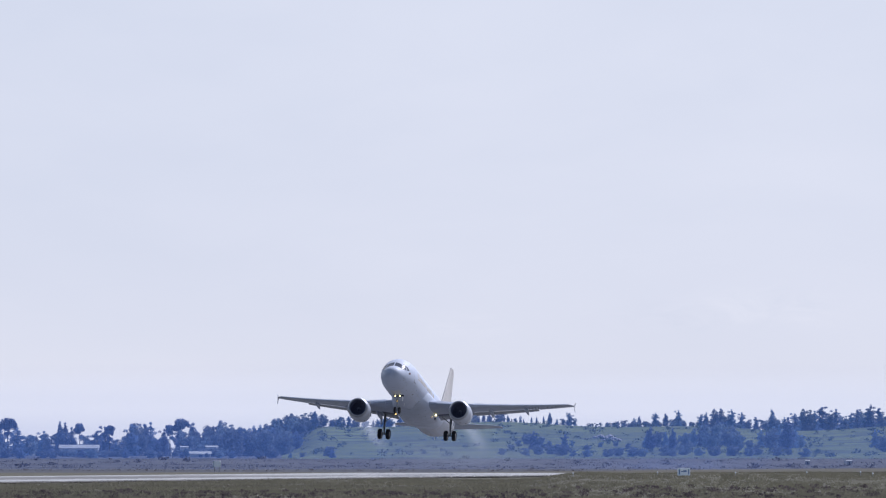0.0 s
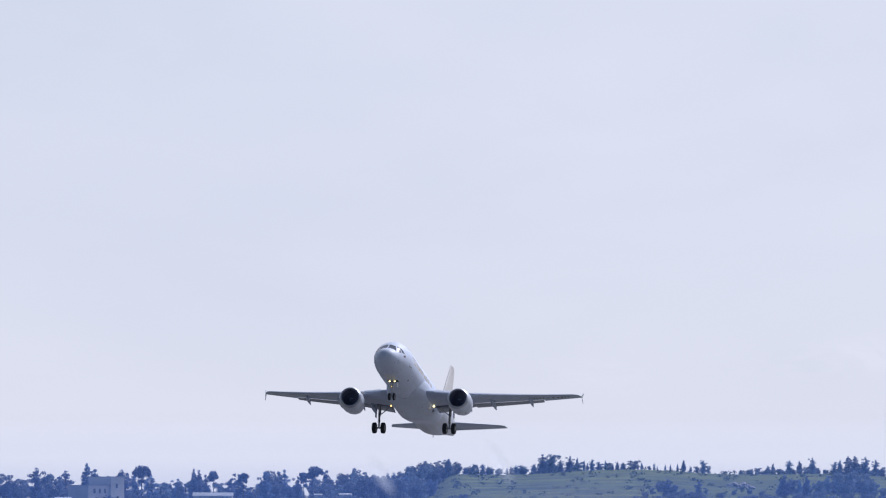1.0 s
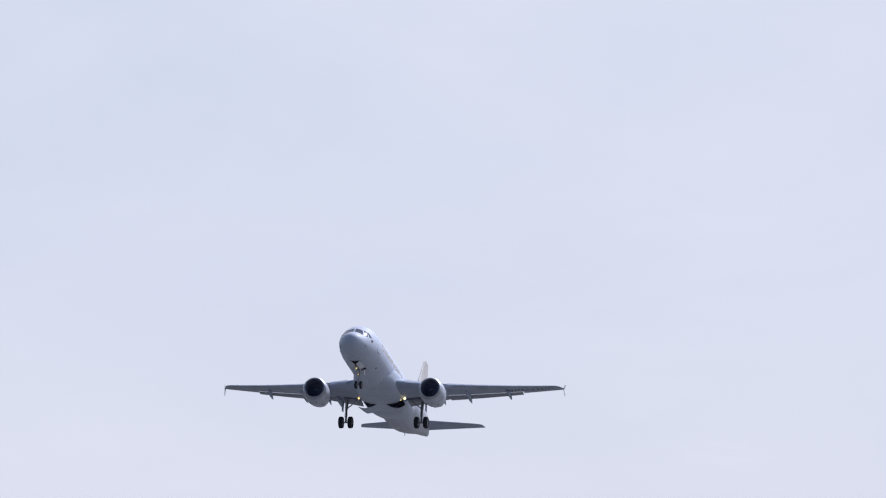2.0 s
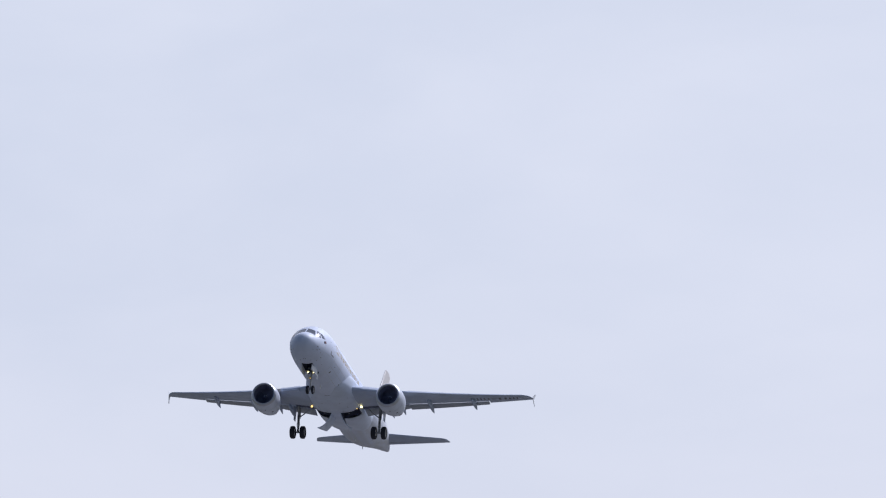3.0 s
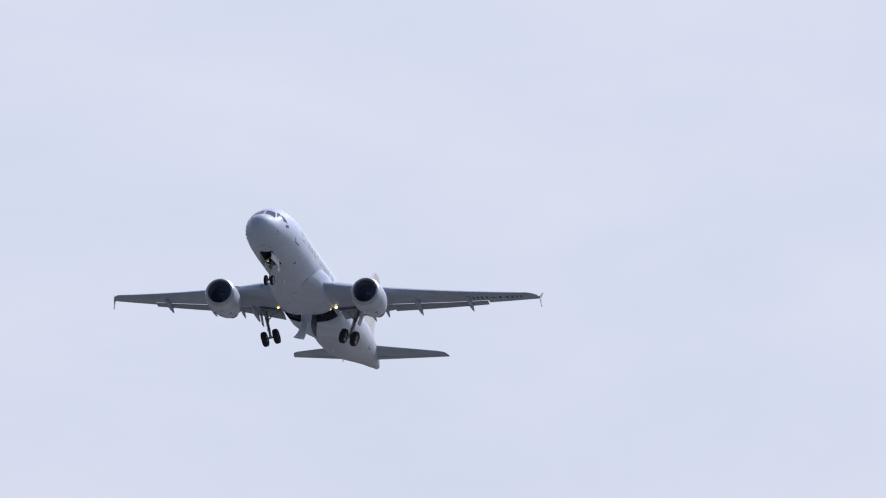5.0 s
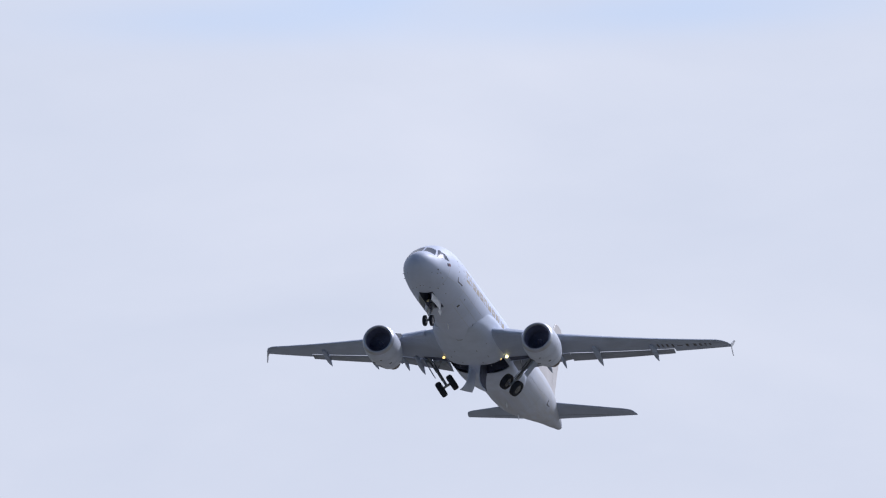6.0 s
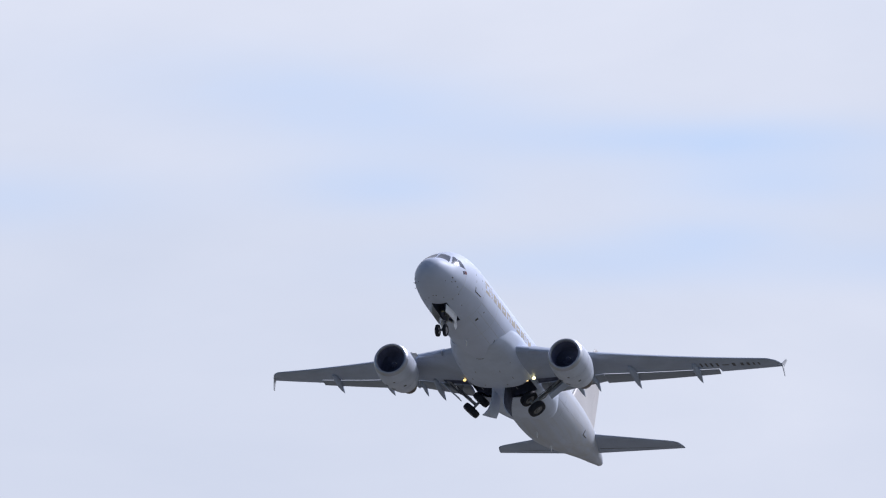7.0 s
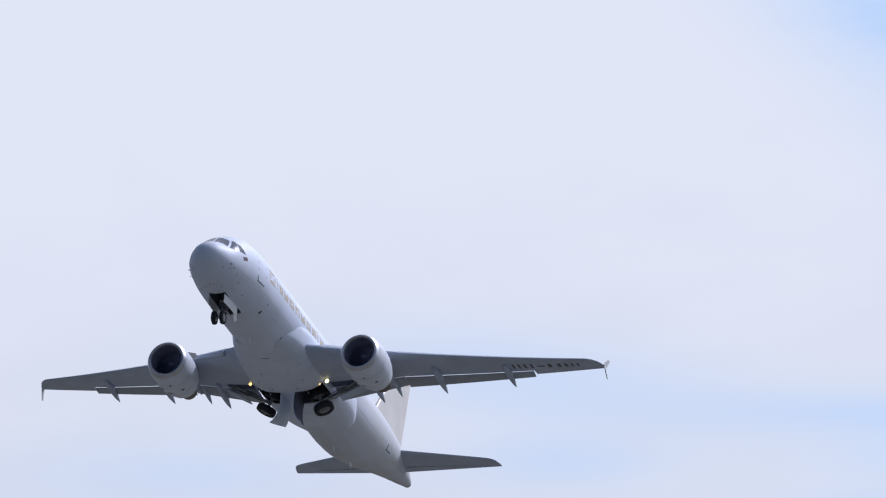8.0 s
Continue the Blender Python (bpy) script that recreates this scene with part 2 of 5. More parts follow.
LIGHTGLOW = material("landing_light_glow", (0.9, 0.8, 0.5), 0.3, emit=((1.0, 0.84, 0.32), 3.2))
AMBERGLOW = material("amber_light_glow", (0.9, 0.6, 0.3), 0.3, emit=((1.0, 0.66, 0.18), 2.0))


# ---------- building helpers ----------
def part(name, bm, mats, parent=None, label="", smooth=True, at=None):
    """Links a bmesh as one mesh object, under a thing or part."""
    me = bpy.data.meshes.new(name)
    bmesh.ops.recalc_face_normals(bm, faces=bm.faces)
    if smooth:
        for f in bm.faces:
            f.smooth = True
        for e in bm.edges:
            if len(e.link_faces) == 2 and e.calc_face_angle(0) > radians(38):
                e.smooth = False
    bm.to_mesh(me)
    bm.free()
    for m in (mats if isinstance(mats, (list, tuple)) else [mats]):
        me.materials.append(m)
    ob = new(name, me)
    if parent is not None:
        ob.parent = parent
    if at is not None:
        ob.matrix_basis = at
    if label:
        ob["label"] = label
    return ob


def thing(name, label, category, group="", at=None):
    ob = new(name)
    ob.empty_display_size = 0.5
    if at is not None:
        ob.matrix_basis = at
    return tagged(ob, label, category, group)


def curve(xs, ys, x):
    """Smooth interpolation (monotone tangents)."""
    if x <= xs[0]:
        return ys[0]
    if x >= xs[-1]:
        return ys[-1]
    i = max(j for j in range(len(xs) - 1) if xs[j] <= x)

    def slope(j):
        if j == 0 or j == len(xs) - 1:
            a, b = (0, 1) if j == 0 else (len(xs) - 2, len(xs) - 1)
            return (ys[b] - ys[a]) / (xs[b] - xs[a])
        l = (ys[j] - ys[j - 1]) / (xs[j] - xs[j - 1])
        r = (ys[j + 1] - ys[j]) / (xs[j + 1] - xs[j])
        return 0 if l * r <= 0 else 2 * l * r / (l + r)
    h = xs[i + 1] - xs[i]
    u = (x - xs[i]) / h
    return ((2 * u ** 3 - 3 * u ** 2 + 1) * ys[i] + (u ** 3 - 2 * u ** 2 + u) * h * slope(i)
            + (-2 * u ** 3 + 3 * u ** 2) * ys[i + 1] + (u ** 3 - u ** 2) * h * slope(i + 1))


def loft(rings, bm=None, closed=True, cap=True, mat=0):
    bm = bm or bmesh.new()
    vs = [[bm.verts.new(p) for p in r] for r in rings]
    n = len(rings[0])
    for a, b in zip(vs, vs[1:]):
        for i in range(n if closed else n - 1):
            j = (i + 1) % n
            f = bm.faces.new((a[i], a[j], b[j], b[i]))
            f.material_index = mat
    if cap and closed:
        for r in (vs[0], vs[-1]):
            bm.faces.new(r).material_index = mat
    return bm


def lathe(profile, axis="y", n=40, bm=None, mat=0, cap=False, at=(0, 0, 0)):
    """Profile of (along, radius) turned about an axis."""
    rings = []
    for a, r in profile:
        ring = []
        for i in range(n):
            c, s = math.cos(2 * math.pi * i / n), math.sin(2 * math.pi * i / n)
            p = {"y": (r * c, a, r * s), "x": (a, r * c, r * s), "z": (r * c, r * s, a)}[axis]
            ring.append(Vector(p) + Vector(at))
        rings.append(ring)
    return loft(rings, bm, True, cap, mat)


def rod(bm, p, q, r0, r1=None, n=12, mat=0):
    """A round bar from p to q."""
    p, q = Vector(p), Vector(q)
    r1 = r0 if r1 is None else r1
    side = (q - p).to_track_quat("Z", "Y").to_matrix()
    ring = lambda c, r: [c + side @ Vector((r * math.cos(2 * math.pi * i / n), r * math.sin(2 * math.pi * i / n), 0)) for i in range(n)]
    return loft([ring(p, r0), ring(q, r1)], bm, True, True, mat)


def slab(bm, corners, thick, mat=0):
    """A plate with four or more corners and a thickness along its normal."""
    c = [Vector(p) for p in corners]
    n = (c[1] - c[0]).cross(c[2] - c[0]).normalized() * thick / 2
    return loft([[p - n for p in c], [p + n for p in c]], bm, True, True, mat)


def box(bm, lo, hi, mat=0):
    x0, y0, z0 = lo
    x1, y1, z1 = hi
    return loft([[(x0, y0, z0), (x1, y0, z0), (x1, y1, z0), (x0, y1, z0)], [(x0, y0, z1), (x1, y0, z1), (x1, y1, z1), (x0, y1, z1)]], bm, True, True, mat)


# ---------- the airliner: x starboard, y ahead, z up; s is metres aft of the nose ----------
NOSE = 17.0
FS = [0, 0.12, 0.4, 0.9, 1.2, 1.6, 2.0, 2.3, 3.0, 3.8, 5.0, 6.5, 24.5, 26.5, 28.5, 30.5, 32.5, 34.5, 36.2, 37.2, 37.57]
FW = [0.03, 0.38, 0.72, 1.07, 1.22, 1.39, 1.52, 1.60, 1.74, 1.86, 1.95, 1.975, 1.975, 1.95, 1.82, 1.58, 1.26, 0.90, 0.56, 0.34, 0.24]
FT = [-0.52, -0.17, 0.13, 0.38, 0.50, 0.78, 1.10, 1.27, 1.62, 1.88, 2.03, 2.07, 2.07, 2.07, 2.06, 2.03, 1.98, 1.86, 1.66, 1.43, 1.30]
FB = [-0.58, -0.90, -1.21, -1.52, -1.645, -1.77, -1.865, -1.92, -2.0, -2.05, -2.07, -2.07, -2.07, -1.92, -1.52, -0.98, -0.42, 0.12, 0.52, 0.78, 0.86]


def fuselage_at(s, a, off=0.0):
    """A point of the fuselage skin: a in degrees from the crown, positive to starboard."""
    w, t, b = curve(FS, FW, s), curve(FS, FT, s), curve(FS, FB, s)
    c, h = (t + b) / 2, (t - b) / 2
    return Vector(((w + off) * math.sin(radians(a)), NOSE - s, c + (h + off) * math.cos(radians(a))))


BS = [10.2, 11.0, 12.0, 13.2, 15.0, 19.2, 20.4, 21.6, 22.8]
BW = [1.60, 1.90, 2.12, 2.28, 2.32, 2.32, 2.26, 2.08, 1.7]
BZ = [-1.90, -1.99, -2.12, -2.30, -2.40, -2.38, -2.24, -2.08, -1.90]
FA = [math.degrees(math.asin((0.95 * i / 9) ** 1.15)) for i in range(10)]
FA += [FA[9] + (125 - FA[9]) * (i + 1) / 8 for i in range(8)]


def fairing_at(s, a, off=0.0):
    """A point of the belly fairing: a in degrees from straight down, positive to starboard."""
    w, zb = curve(BS, BW, s), curve(BS, BZ, s)
    top = -0.75
    si, co = math.sin(radians(a)), math.cos(radians(a))
    p = 2 / 2.9
    x = math.copysign(abs(si) ** p, si) * (w + off)
    z = top - math.copysign(abs(co) ** p, co) * ((top - zb) + off if co > 0 else 1.1)
    return Vector((x, NOSE - s, z))


def shell(points_fn, us, vs, off, bm=None, thick=0.03, mat=0, inside=0):
    """A curved plate over a skin: points_fn(u, v, off)."""
    bm = bm or bmesh.new()
    lay = [[[bm.verts.new(points_fn(u, v, o)) for v in vs] for u in us] for o in (off, off - thick)]
    nu, nv = len(us), len(vs)
    for k in range(2):
        for i in range(nu - 1):
            for j in range(nv - 1):
                bm.faces.new((lay[k][i][j], lay[k][i + 1][j], lay[k][i + 1][j + 1], lay[k][i][j + 1])).material_index = inside if k else mat
    for i in range(nu - 1):
        for j in (0, nv - 1):
            bm.faces.new((lay[0][i][j], lay[0][i + 1][j], lay[1][i + 1][j], lay[1][i][j])).material_index = mat
    for j in range(nv - 1):
        for i in (0, nu - 1):
            bm.faces.new((lay[0][i][j], lay[0][i][j + 1], lay[1][i][j + 1], lay[1][i][j])).material_index = mat
    return bm


def steps(a, b, n):
    return [a + (b - a) * i / n for i in range(n + 1)]


plane = thing("airliner", "white twin-engine jet airliner climbing with landing gear retracting", "airplane")

NOSE_BAY = (2.75, 5.45)       # stations of the nose gear bay
NB = 3                         # half width in skin divisions
ND = 64
MAIN_BAY = (15.75, 17.45)
MB = (1, 8)                    # fairing divisions of the main bay, out from the keel
MD = 17


def build_fuselage():
    st = sorted({0.0, 0.03, 0.08, 0.16, 0.28, 0.42, *[round(0.6 + 0.2 * i, 2) for i in range(11)], *NOSE_BAY, *[round(2.95 + 0.2 * i, 2) for i in range(13)],
                 *[5.65 + 0.45 * i for i in range(4)], *[7.5 + 1.0 * i for i in range(17)], *MAIN_BAY, *[24.5 + 0.5 * i for i in range(26)], 37.3, 37.57})
    bm = bmesh.new()
    vs = [[bm.verts.new(fuselage_at(s, 360 * i / ND)) for i in range(ND)] for s in st]
    for k in range(len(st) - 1):
        for i in range(ND):
            in_bay = NOSE_BAY[0] - 0.01 <= st[k] and st[k + 1] <= NOSE_BAY[1] + 0.01 and ND // 2 - NB <= i < ND // 2 + NB
            in_bay |= MAIN_BAY[0] - 0.01 <= st[k] and st[k + 1] <= MAIN_BAY[1] + 0.01 and ND // 2 - 11 <= i < ND // 2 + 11
            if not in_bay:
                j = (i + 1) % ND
                bm.faces.new((vs[k][i], vs[k][j], vs[k + 1][j], vs[k + 1][i]))
    bm.faces.new(vs[0])
    bm.faces.new(vs[-1])
    fus = part("fuselage", bm, SKIN, plane)
    # nose gear bay liner
    half = 180 * NB * 2 / ND
    bm = bmesh.new()
    lo = [[fuselage_at(s, 180 + a) for a in (half, -half)] for s in steps(*NOSE_BAY, 8)]
    rings = [[l[0], Vector((l[0].x, l[0].y, -1.05)), Vector((l[1].x, l[1].y, -1.05)), l[1]] for l in lo]
    loft(rings, bm, closed=False)
    for r in (rings[0], rings[-1]):
        bm.faces.new([bm.verts.new(p) for p in r])
    part("nose_gear_bay", bm, BAY, plane, "dark open nose gear bay")
    # black exhaust of the auxiliary power unit
    bm = lathe([(0.06, 0.19), (-0.02, 0.2), (-0.03, 0.15), (0.25, 0.14)], "y", 20, cap=False, at=(0, NOSE - 37.60, 1.08))
    part("tail_exhaust", bm, HOT, fus, "dark metal exhaust ring")
    return fus


def build_fairing():
    st = sorted({*steps(10.2, 13.2, 14), *steps(13.2, MAIN_BAY[0], 5), *steps(*MAIN_BAY, 6), *steps(MAIN_BAY[1], 22.8, 18)})
    an = [-a for a in reversed(FA[1:])] + FA
    bm = bmesh.new()
    vs = [[bm.verts.new(fairing_at(s, a)) for a in an] for s in st]
    for k in range(len(st) - 1):
        for i in range(2 * MD):
            side = i - MD if i >= MD else MD - 1 - i
            if MAIN_BAY[0] - 0.01 <= st[k] and st[k + 1] <= MAIN_BAY[1] + 0.01 and MB[0] <= side < MB[1]:
                continue
            bm.faces.new((vs[k][i], vs[k][i + 1], vs[k + 1][i + 1], vs[k + 1][i]))
    bm.faces.new(vs[0])
    bm.faces.new(vs[-1])
    fair = part("belly_fairing", bm, BELLY, plane, "pale grey-white belly fairing")
    for sgn in (1, -1):
        a0, a1 = sgn * FA[MB[0]], sgn * FA[MB[1]]
        bm = bmesh.new()
        rings = []
        for s in steps(*MAIN_BAY, 6):
            p, q = fairing_at(s, a0), fairing_at(s, a1)
            rings.append([p, Vector((p.x, p.y, -1.0)), Vector((q.x, q.y, -1.0)), q])
        loft(rings, bm, closed=False)
        for r in (rings[0], rings[-1]):
            bm.faces.new([bm.verts.new(p) for p in r])
        part("main_gear_bay", bm, BAY, plane, "dark open main gear bay")
    return fair


def foil(u, thick, camber=0.015):
    """Upper and lower height of the section at chord fraction u, per chord."""
    y = 5 * thick * (0.2969 * math.sqrt(max(u, 0)) - 0.126 * u - 0.3516 * u * u + 0.2843 * u ** 3 - 0.1015 * u ** 4)
    c = camber * math.sin(math.pi * min(u, 1) ** 1.2)
    return c + y, c - y


US = [1 - math.cos(math.pi / 2 * i / 12) for i in range(13)]


def foil_ring(place, thick, u0=0.0, u1=1.0, camber=0.015):
    """A closed section from u0 to u1; place(u, h) gives the point at chord fraction u and height h, per chord."""
    us = [u0 + (u1 - u0) * u for u in US]
    up = [place(u, foil(u, thick, camber)[0]) for u in reversed(us)]
    dn = [place(u, foil(u, thick, camber)[1] - (0.0015 if i in (0, 12) else 0)) for i, u in enumerate(us)]
    return up + dn


def wing_le(x):
    return 12.0 + (x - 1.9) * 0.525


def wing_te(x):
    return curve([0, 1.9, 6.4, 16.9], [18.75, 18.7, 18.35, 21.25], x) if x < 1.9 else (18.7 - (x - 1.9) * 0.078 if x < 6.4 else 18.35 + (x - 6.4) * 0.276)


def wing_z(x):
    u = (x - 1.9) / 15
    return -1.30 + 1.45 * u + 0.65 * u * abs(u)


def wing_thick(x):
    return curve([0, 2, 6.4, 17], [0.15, 0.145, 0.118, 0.105], x)


def wing_place(x, sgn):
    """Maps (u, h) at span x into the airliner's space."""
    le, te = wing_le(x), wing_te(x)
    c = te - le
    inc = radians(3.6 - 3.8 * max(0, (x - 1.9) / 15))

    def place(u, h):
        d, up = u * c, h * c
        y = -(d - 0.25 * c) * math.cos(inc) + up * math.sin(inc)
        z = (-(d - 0.25 * c)) * math.sin(inc) + up * math.cos(inc)
        return Vector((sgn * x, NOSE - le - 0.25 * c + y, wing_z(x) + z))
    return place, c


FLAP_END = 13.3


def build_wing(sgn):
    rings = []
    for x in (*steps(1.98, 6.4, 8), *steps(6.9, FLAP_END, 9)):
        place = wing_place(x, sgn)[0]
        rings.append(foil_ring(place, wing_thick(x), 0, 0.745))
    for x in steps(FLAP_END + 0.01, 16.2, 6):
        place = wing_place(x, sgn)[0]
        rings.append(foil_ring(place, wing_thick(x), 0, 1.0))
    # the leading edge sweeps back round the tip to the trailing corner
    for x, cut in ((16.4, 0.03), (16.6, 0.10), (16.75, 0.20), (16.88, 0.35), (16.97, 0.56), (17.02, 0.78)):
        place = wing_place(x, sgn)[0]
        rings.append(foil_ring(lambda u, h: place(cut + (1 - cut) * u, h * (1 - cut)), wing_thick(x), 0, 1.0))
    wing = part("wing", loft(rings), GREY, plane, "grey-painted swept wing")
    # flaps, set for take-off
    for x0, x1 in ((2.36, 6.39), (6.43, FLAP_END - 0.05)):
        rings = []
        for x in steps(x0, x1, 6):
            place, c = wing_place(x, sgn)
            hinge, fc, turn = place(0.750, -0.024 if x < 6.4 else -0.029), (0.24 if x < 6.4 else 0.27) * c, radians(6.5 if x < 6.4 else 9)

            def flap_place(u, h, hinge=hinge, fc=fc, turn=turn):
                d, up = u * fc, h * fc
                return hinge + Vector((0, -d * math.cos(turn) - up * math.sin(turn), -d * math.sin(turn) + up * math.cos(turn)))
            rings.append(foil_ring(flap_place, 0.15, 0, 1.0, 0.03))
        part("flap", loft(rings), DARKGREY, wing, "grey flap lowered for take-off")
    # slats, drooped
    for x0, x1 in ((2.9, 4.9), (6.7, 9.05), (9.1, 11.45), (11.5, 13.85), (13.9, 16.2)):
        rings = []
        for x in steps(x0, x1, 3):
            place, c = wing_place(x, sgn)
            turn = radians(17)
            base = place(0.0, 0.0) + Vector((0, 0.022 * c, -0.020 * c))

            def slat_place(u, h, base=base, c=c, turn=turn):
                d, up = u * c, h * c
                return base + Vector((0, -d * math.cos(turn) + up * math.sin(turn), d * math.sin(turn) * 0.9 + up * math.cos(turn)))
            rings.append(foil_ring(slat_place, wing_thick(x) * 0.85, 0, 0.12))
        part("slat", loft(rings), GREY, wing, "grey leading-edge slat")
    # flap track fairings: canoe bodies under the trailing edge
    for x, s0, s1, r, drop in ((4.65, 16.6, 19.35, 0.19, 0.50), (5.75, 17.4, 19.1, 0.13, 0.45), (8.24, 16.6, 19.75, 0.20, 0.42), (12.0, 18.0, 20.65, 0.18, 0.36)):
        place, c = wing_place(x, sgn)
        rings = []
        for i in range(11):
            u = i / 10
            s = s0 + (s1 - s0) * u
            rr = r * max(0.03, math.sin(math.pi * min(1, (u + 0.02) ** 0.8)) ** 0.7)
            uu = (s - wing_le(x)) / c
            under = place(min(uu, 0.75), foil(min(uu, 0.75), wing_thick(x))[1]).z
            zc = under - 0.10 - drop * max(0, u - 0.25) ** 1.2
            rings.append([Vector((sgn * x + rr * math.cos(2 * math.pi * k / 12), NOSE - s, zc + 1.35 * rr * math.sin(2 * math.pi * k / 12))) for k in range(12)])
        part("flap_track_fairing", loft(rings), GREY, wing, "grey canoe-shaped flap track fairing")
    # tip fence: a swept blade above the tip and a longer, thinner one below
    t = wing_place(17.02, sgn)[0]
    a, b = t(0.62, 0), t(1.04, 0)
    bm = bmesh.new()
    X = sgn * 17.03
    slab(bm, [(X, a.y, a.z), (X + sgn * 0.10, b.y + 0.12, a.z + 0.46), (X + sgn * 0.10, b.y - 0.16, a.z + 0.48), (X, b.y + 0.06, a.z - 0.02)], 0.05)
    slab(bm, [(X, a.y - 0.1, a.z - 0.02), (X, b.y + 0.06, a.z - 0.03), (X + sgn * 0.09, b.y - 0.14, a.z - 0.62), (X + sgn * 0.09, b.y - 0.02, a.z - 0.62)], 0.05)
    part("wingtip_fence", bm, PAINT, wing, "white arrow-shaped wingtip fence", smooth=False)
    return wing


def build_engine(sgn):
    X, Yf, Zc = sgn * 5.75, 6.08, -2.17
    at = pose(X, Yf, Zc, 1.5, 0, sgn * 1.0)
    prof = [(-0.22, 1.138), (-0.30, 1.155), (-0.55, 1.20), (-0.95, 1.235), (-1.5, 1.245), (-2.1, 1.205), (-2.7, 1.10), (-3.2, 0.965), (-3.45, 0.885), (-3.44, 0.86), (-3.0, 0.88), (-2.6, 0.86)]
    nac = part("engine", lathe(prof, n=56), COWL, plane, "white engine nacelle with scuffed cowl", at=at)
    lip = [(-0.22, 1.142), (-0.16, 1.12), (-0.06, 1.06), (-0.012, 1.01), (0.0, 0.975), (-0.012, 0.94), (-0.06, 0.905), (-0.16, 0.88)]
    part("inlet_lip", lathe(lip, n=56), LIP, nac, "polished metal inlet lip")
    part("inlet_duct", lathe([(-0.16, 0.882), (-0.45, 0.865), (-0.85, 0.868), (-1.15, 0.87)], n=48), DUCT, nac, "dark inlet duct")
    # fan: blades round a spinner
    bm = lathe([(-1.20, 0.87), (-1.21, 0.2)], n=40)
    for i in range(30):
        a = 2 * math.pi * i / 30
        m = Matrix.Rotation(a, 3, "Y")
        sec = []
        for r, w, tw in ((0.20, 0.07, 25), (0.5, 0.09, 45), (0.865, 0.11, 62)):
            cx, cy = w * math.sin(radians(tw)), w * math.cos(radians(tw))
            sec.append([m @ Vector(p) for p in ((-cx, -1.08 - cy, r), (-cx + 0.01, -1.08 - cy, r), (cx + 0.01, -1.08 + cy, r), (cx, -1.08 + cy, r))])
        loft(sec, bm)
    part("fan", bm, BLADE, nac, "dark fan with many blades", smooth=False)
    sp = lathe([(-0.72, 0.005), (-0.76, 0.06), (-0.85, 0.12), (-1.0, 0.18), (-1.12, 0.22)], n=24)
    part("spinner", sp, BLADE, nac, "pointed spinner with a pale mark")
    bm = bmesh.new()
    for k in range(6):
        a, b = 0.5 * k, 0.5 * k + 0.55
        r0, r1 = 0.08 + 0.012 * k, 0.08 + 0.012 * (k + 1)
        y0, y1 = -0.775 - 0.022 * k, -0.775 - 0.022 * (k + 1)
        slab(bm, [(r0 * math.cos(a), y0, r0 * math.sin(a)), (r1 * math.cos(b), y1, r1 * math.sin(b)), ((r1 + 0.03) * math.cos(b), y1 - 0.03, (r1 + 0.03) * math.sin(b)), ((r0 + 0.03) * math.cos(a), y0 - 0.03, (r0 + 0.03) * math.sin(a))], 0.012)
    part("spinner_mark", bm, PAINT, nac, "white spiral mark", smooth=False)
    part("core_nozzle", lathe([(-2.5, 0.80), (-3.2, 0.74), (-3.9, 0.60), (-4.55, 0.47), (-4.54, 0.44), (-4.2, 0.44)], n=36), HOT, nac, "dark heat-stained core nozzle")
    part("exhaust_cone", lathe([(-4.2, 0.30), (-4.6, 0.26), (-5.0, 0.13), (-5.2, 0.02)], n=24), HOT, nac, "dark pointed exhaust cone")
    # cowl joint, strakes and small marks
    bm = bmesh.new()
    for y in (-1.18, -2.28):
        r = curve([-3.45, -2.7, -2.1, -1.5, -0.95, -0.3], [0.885, 1.10, 1.205, 1.245, 1.235, 1.155], y)
        lathe([(y + 0.008, r + 0.001), (y + 0.005, r + 0.004), (y - 0.005, r + 0.004), (y - 0.008, r + 0.001)], n=56, bm=bm)
    part("cowl_joint", bm, GREY, nac, "grey cowl joint")
    bm = bmesh.new()
    slab(bm, [(-sgn * 0.93, -0.9, 0.82), (-sgn * 1.18, -1.5, 1.02), (-sgn * 1.18, -1.95, 1.02), (-sgn * 0.9, -2.0, 0.80)], 0.02)
    part("strake", bm, PAINT, nac, smooth=False)
    for a, y, w, l in ((-95, -1.0, 0.06, 0.1), (-62, -1.7, 0.10, 0.16), (-118, -1.85, 0.09, 0.12), (-40, -1.45, 0.12, 0.10), (-78, -2.1, 0.13, 0.08)):
        bm = bmesh.new()
        c, s = math.cos(radians(a)), math.sin(radians(a))
        tx, tz = -s * w, c * w
        rr = curve([-3.45, -2.7, -2.1, -1.5, -0.95, -0.3], [0.885, 1.10, 1.205, 1.245, 1.235, 1.155], y) + 0.004
        slab(bm, [(rr * c - tx, y + l / 2, rr * s - tz), (rr * c + tx, y + l / 2, rr * s + tz), (rr * c + tx, y - l / 2, rr * s + tz), (rr * c - tx, y - l / 2, rr * s - tz)], 0.014)
        part("cowl_vent", bm, INK, nac, "small dark cowl vent", smooth=False)
    # pylon up to the wing
    rings = []
    for y, w, zt, zb in ((-0.95, 0.05, 1.28, 1.15), (-1.6, 0.17, 1.46, 1.1), (-2.6, 0.20, 1.55, 0.9), (-3.6, 0.20, 1.35, 0.62), (-5.0, 0.17, 1.15, 0.62), (-6.6, 0.05, 1.0, 0.80)):
        rings.append([Vector((sx * w * k, y, z)) for sx, z, k in ((-1, zb, 0.8), (-1, (zt + zb) / 2, 1), (-1, zt, 0.7), (1, zt, 0.7), (1, (zt + zb) / 2, 1), (1, zb, 0.8))])
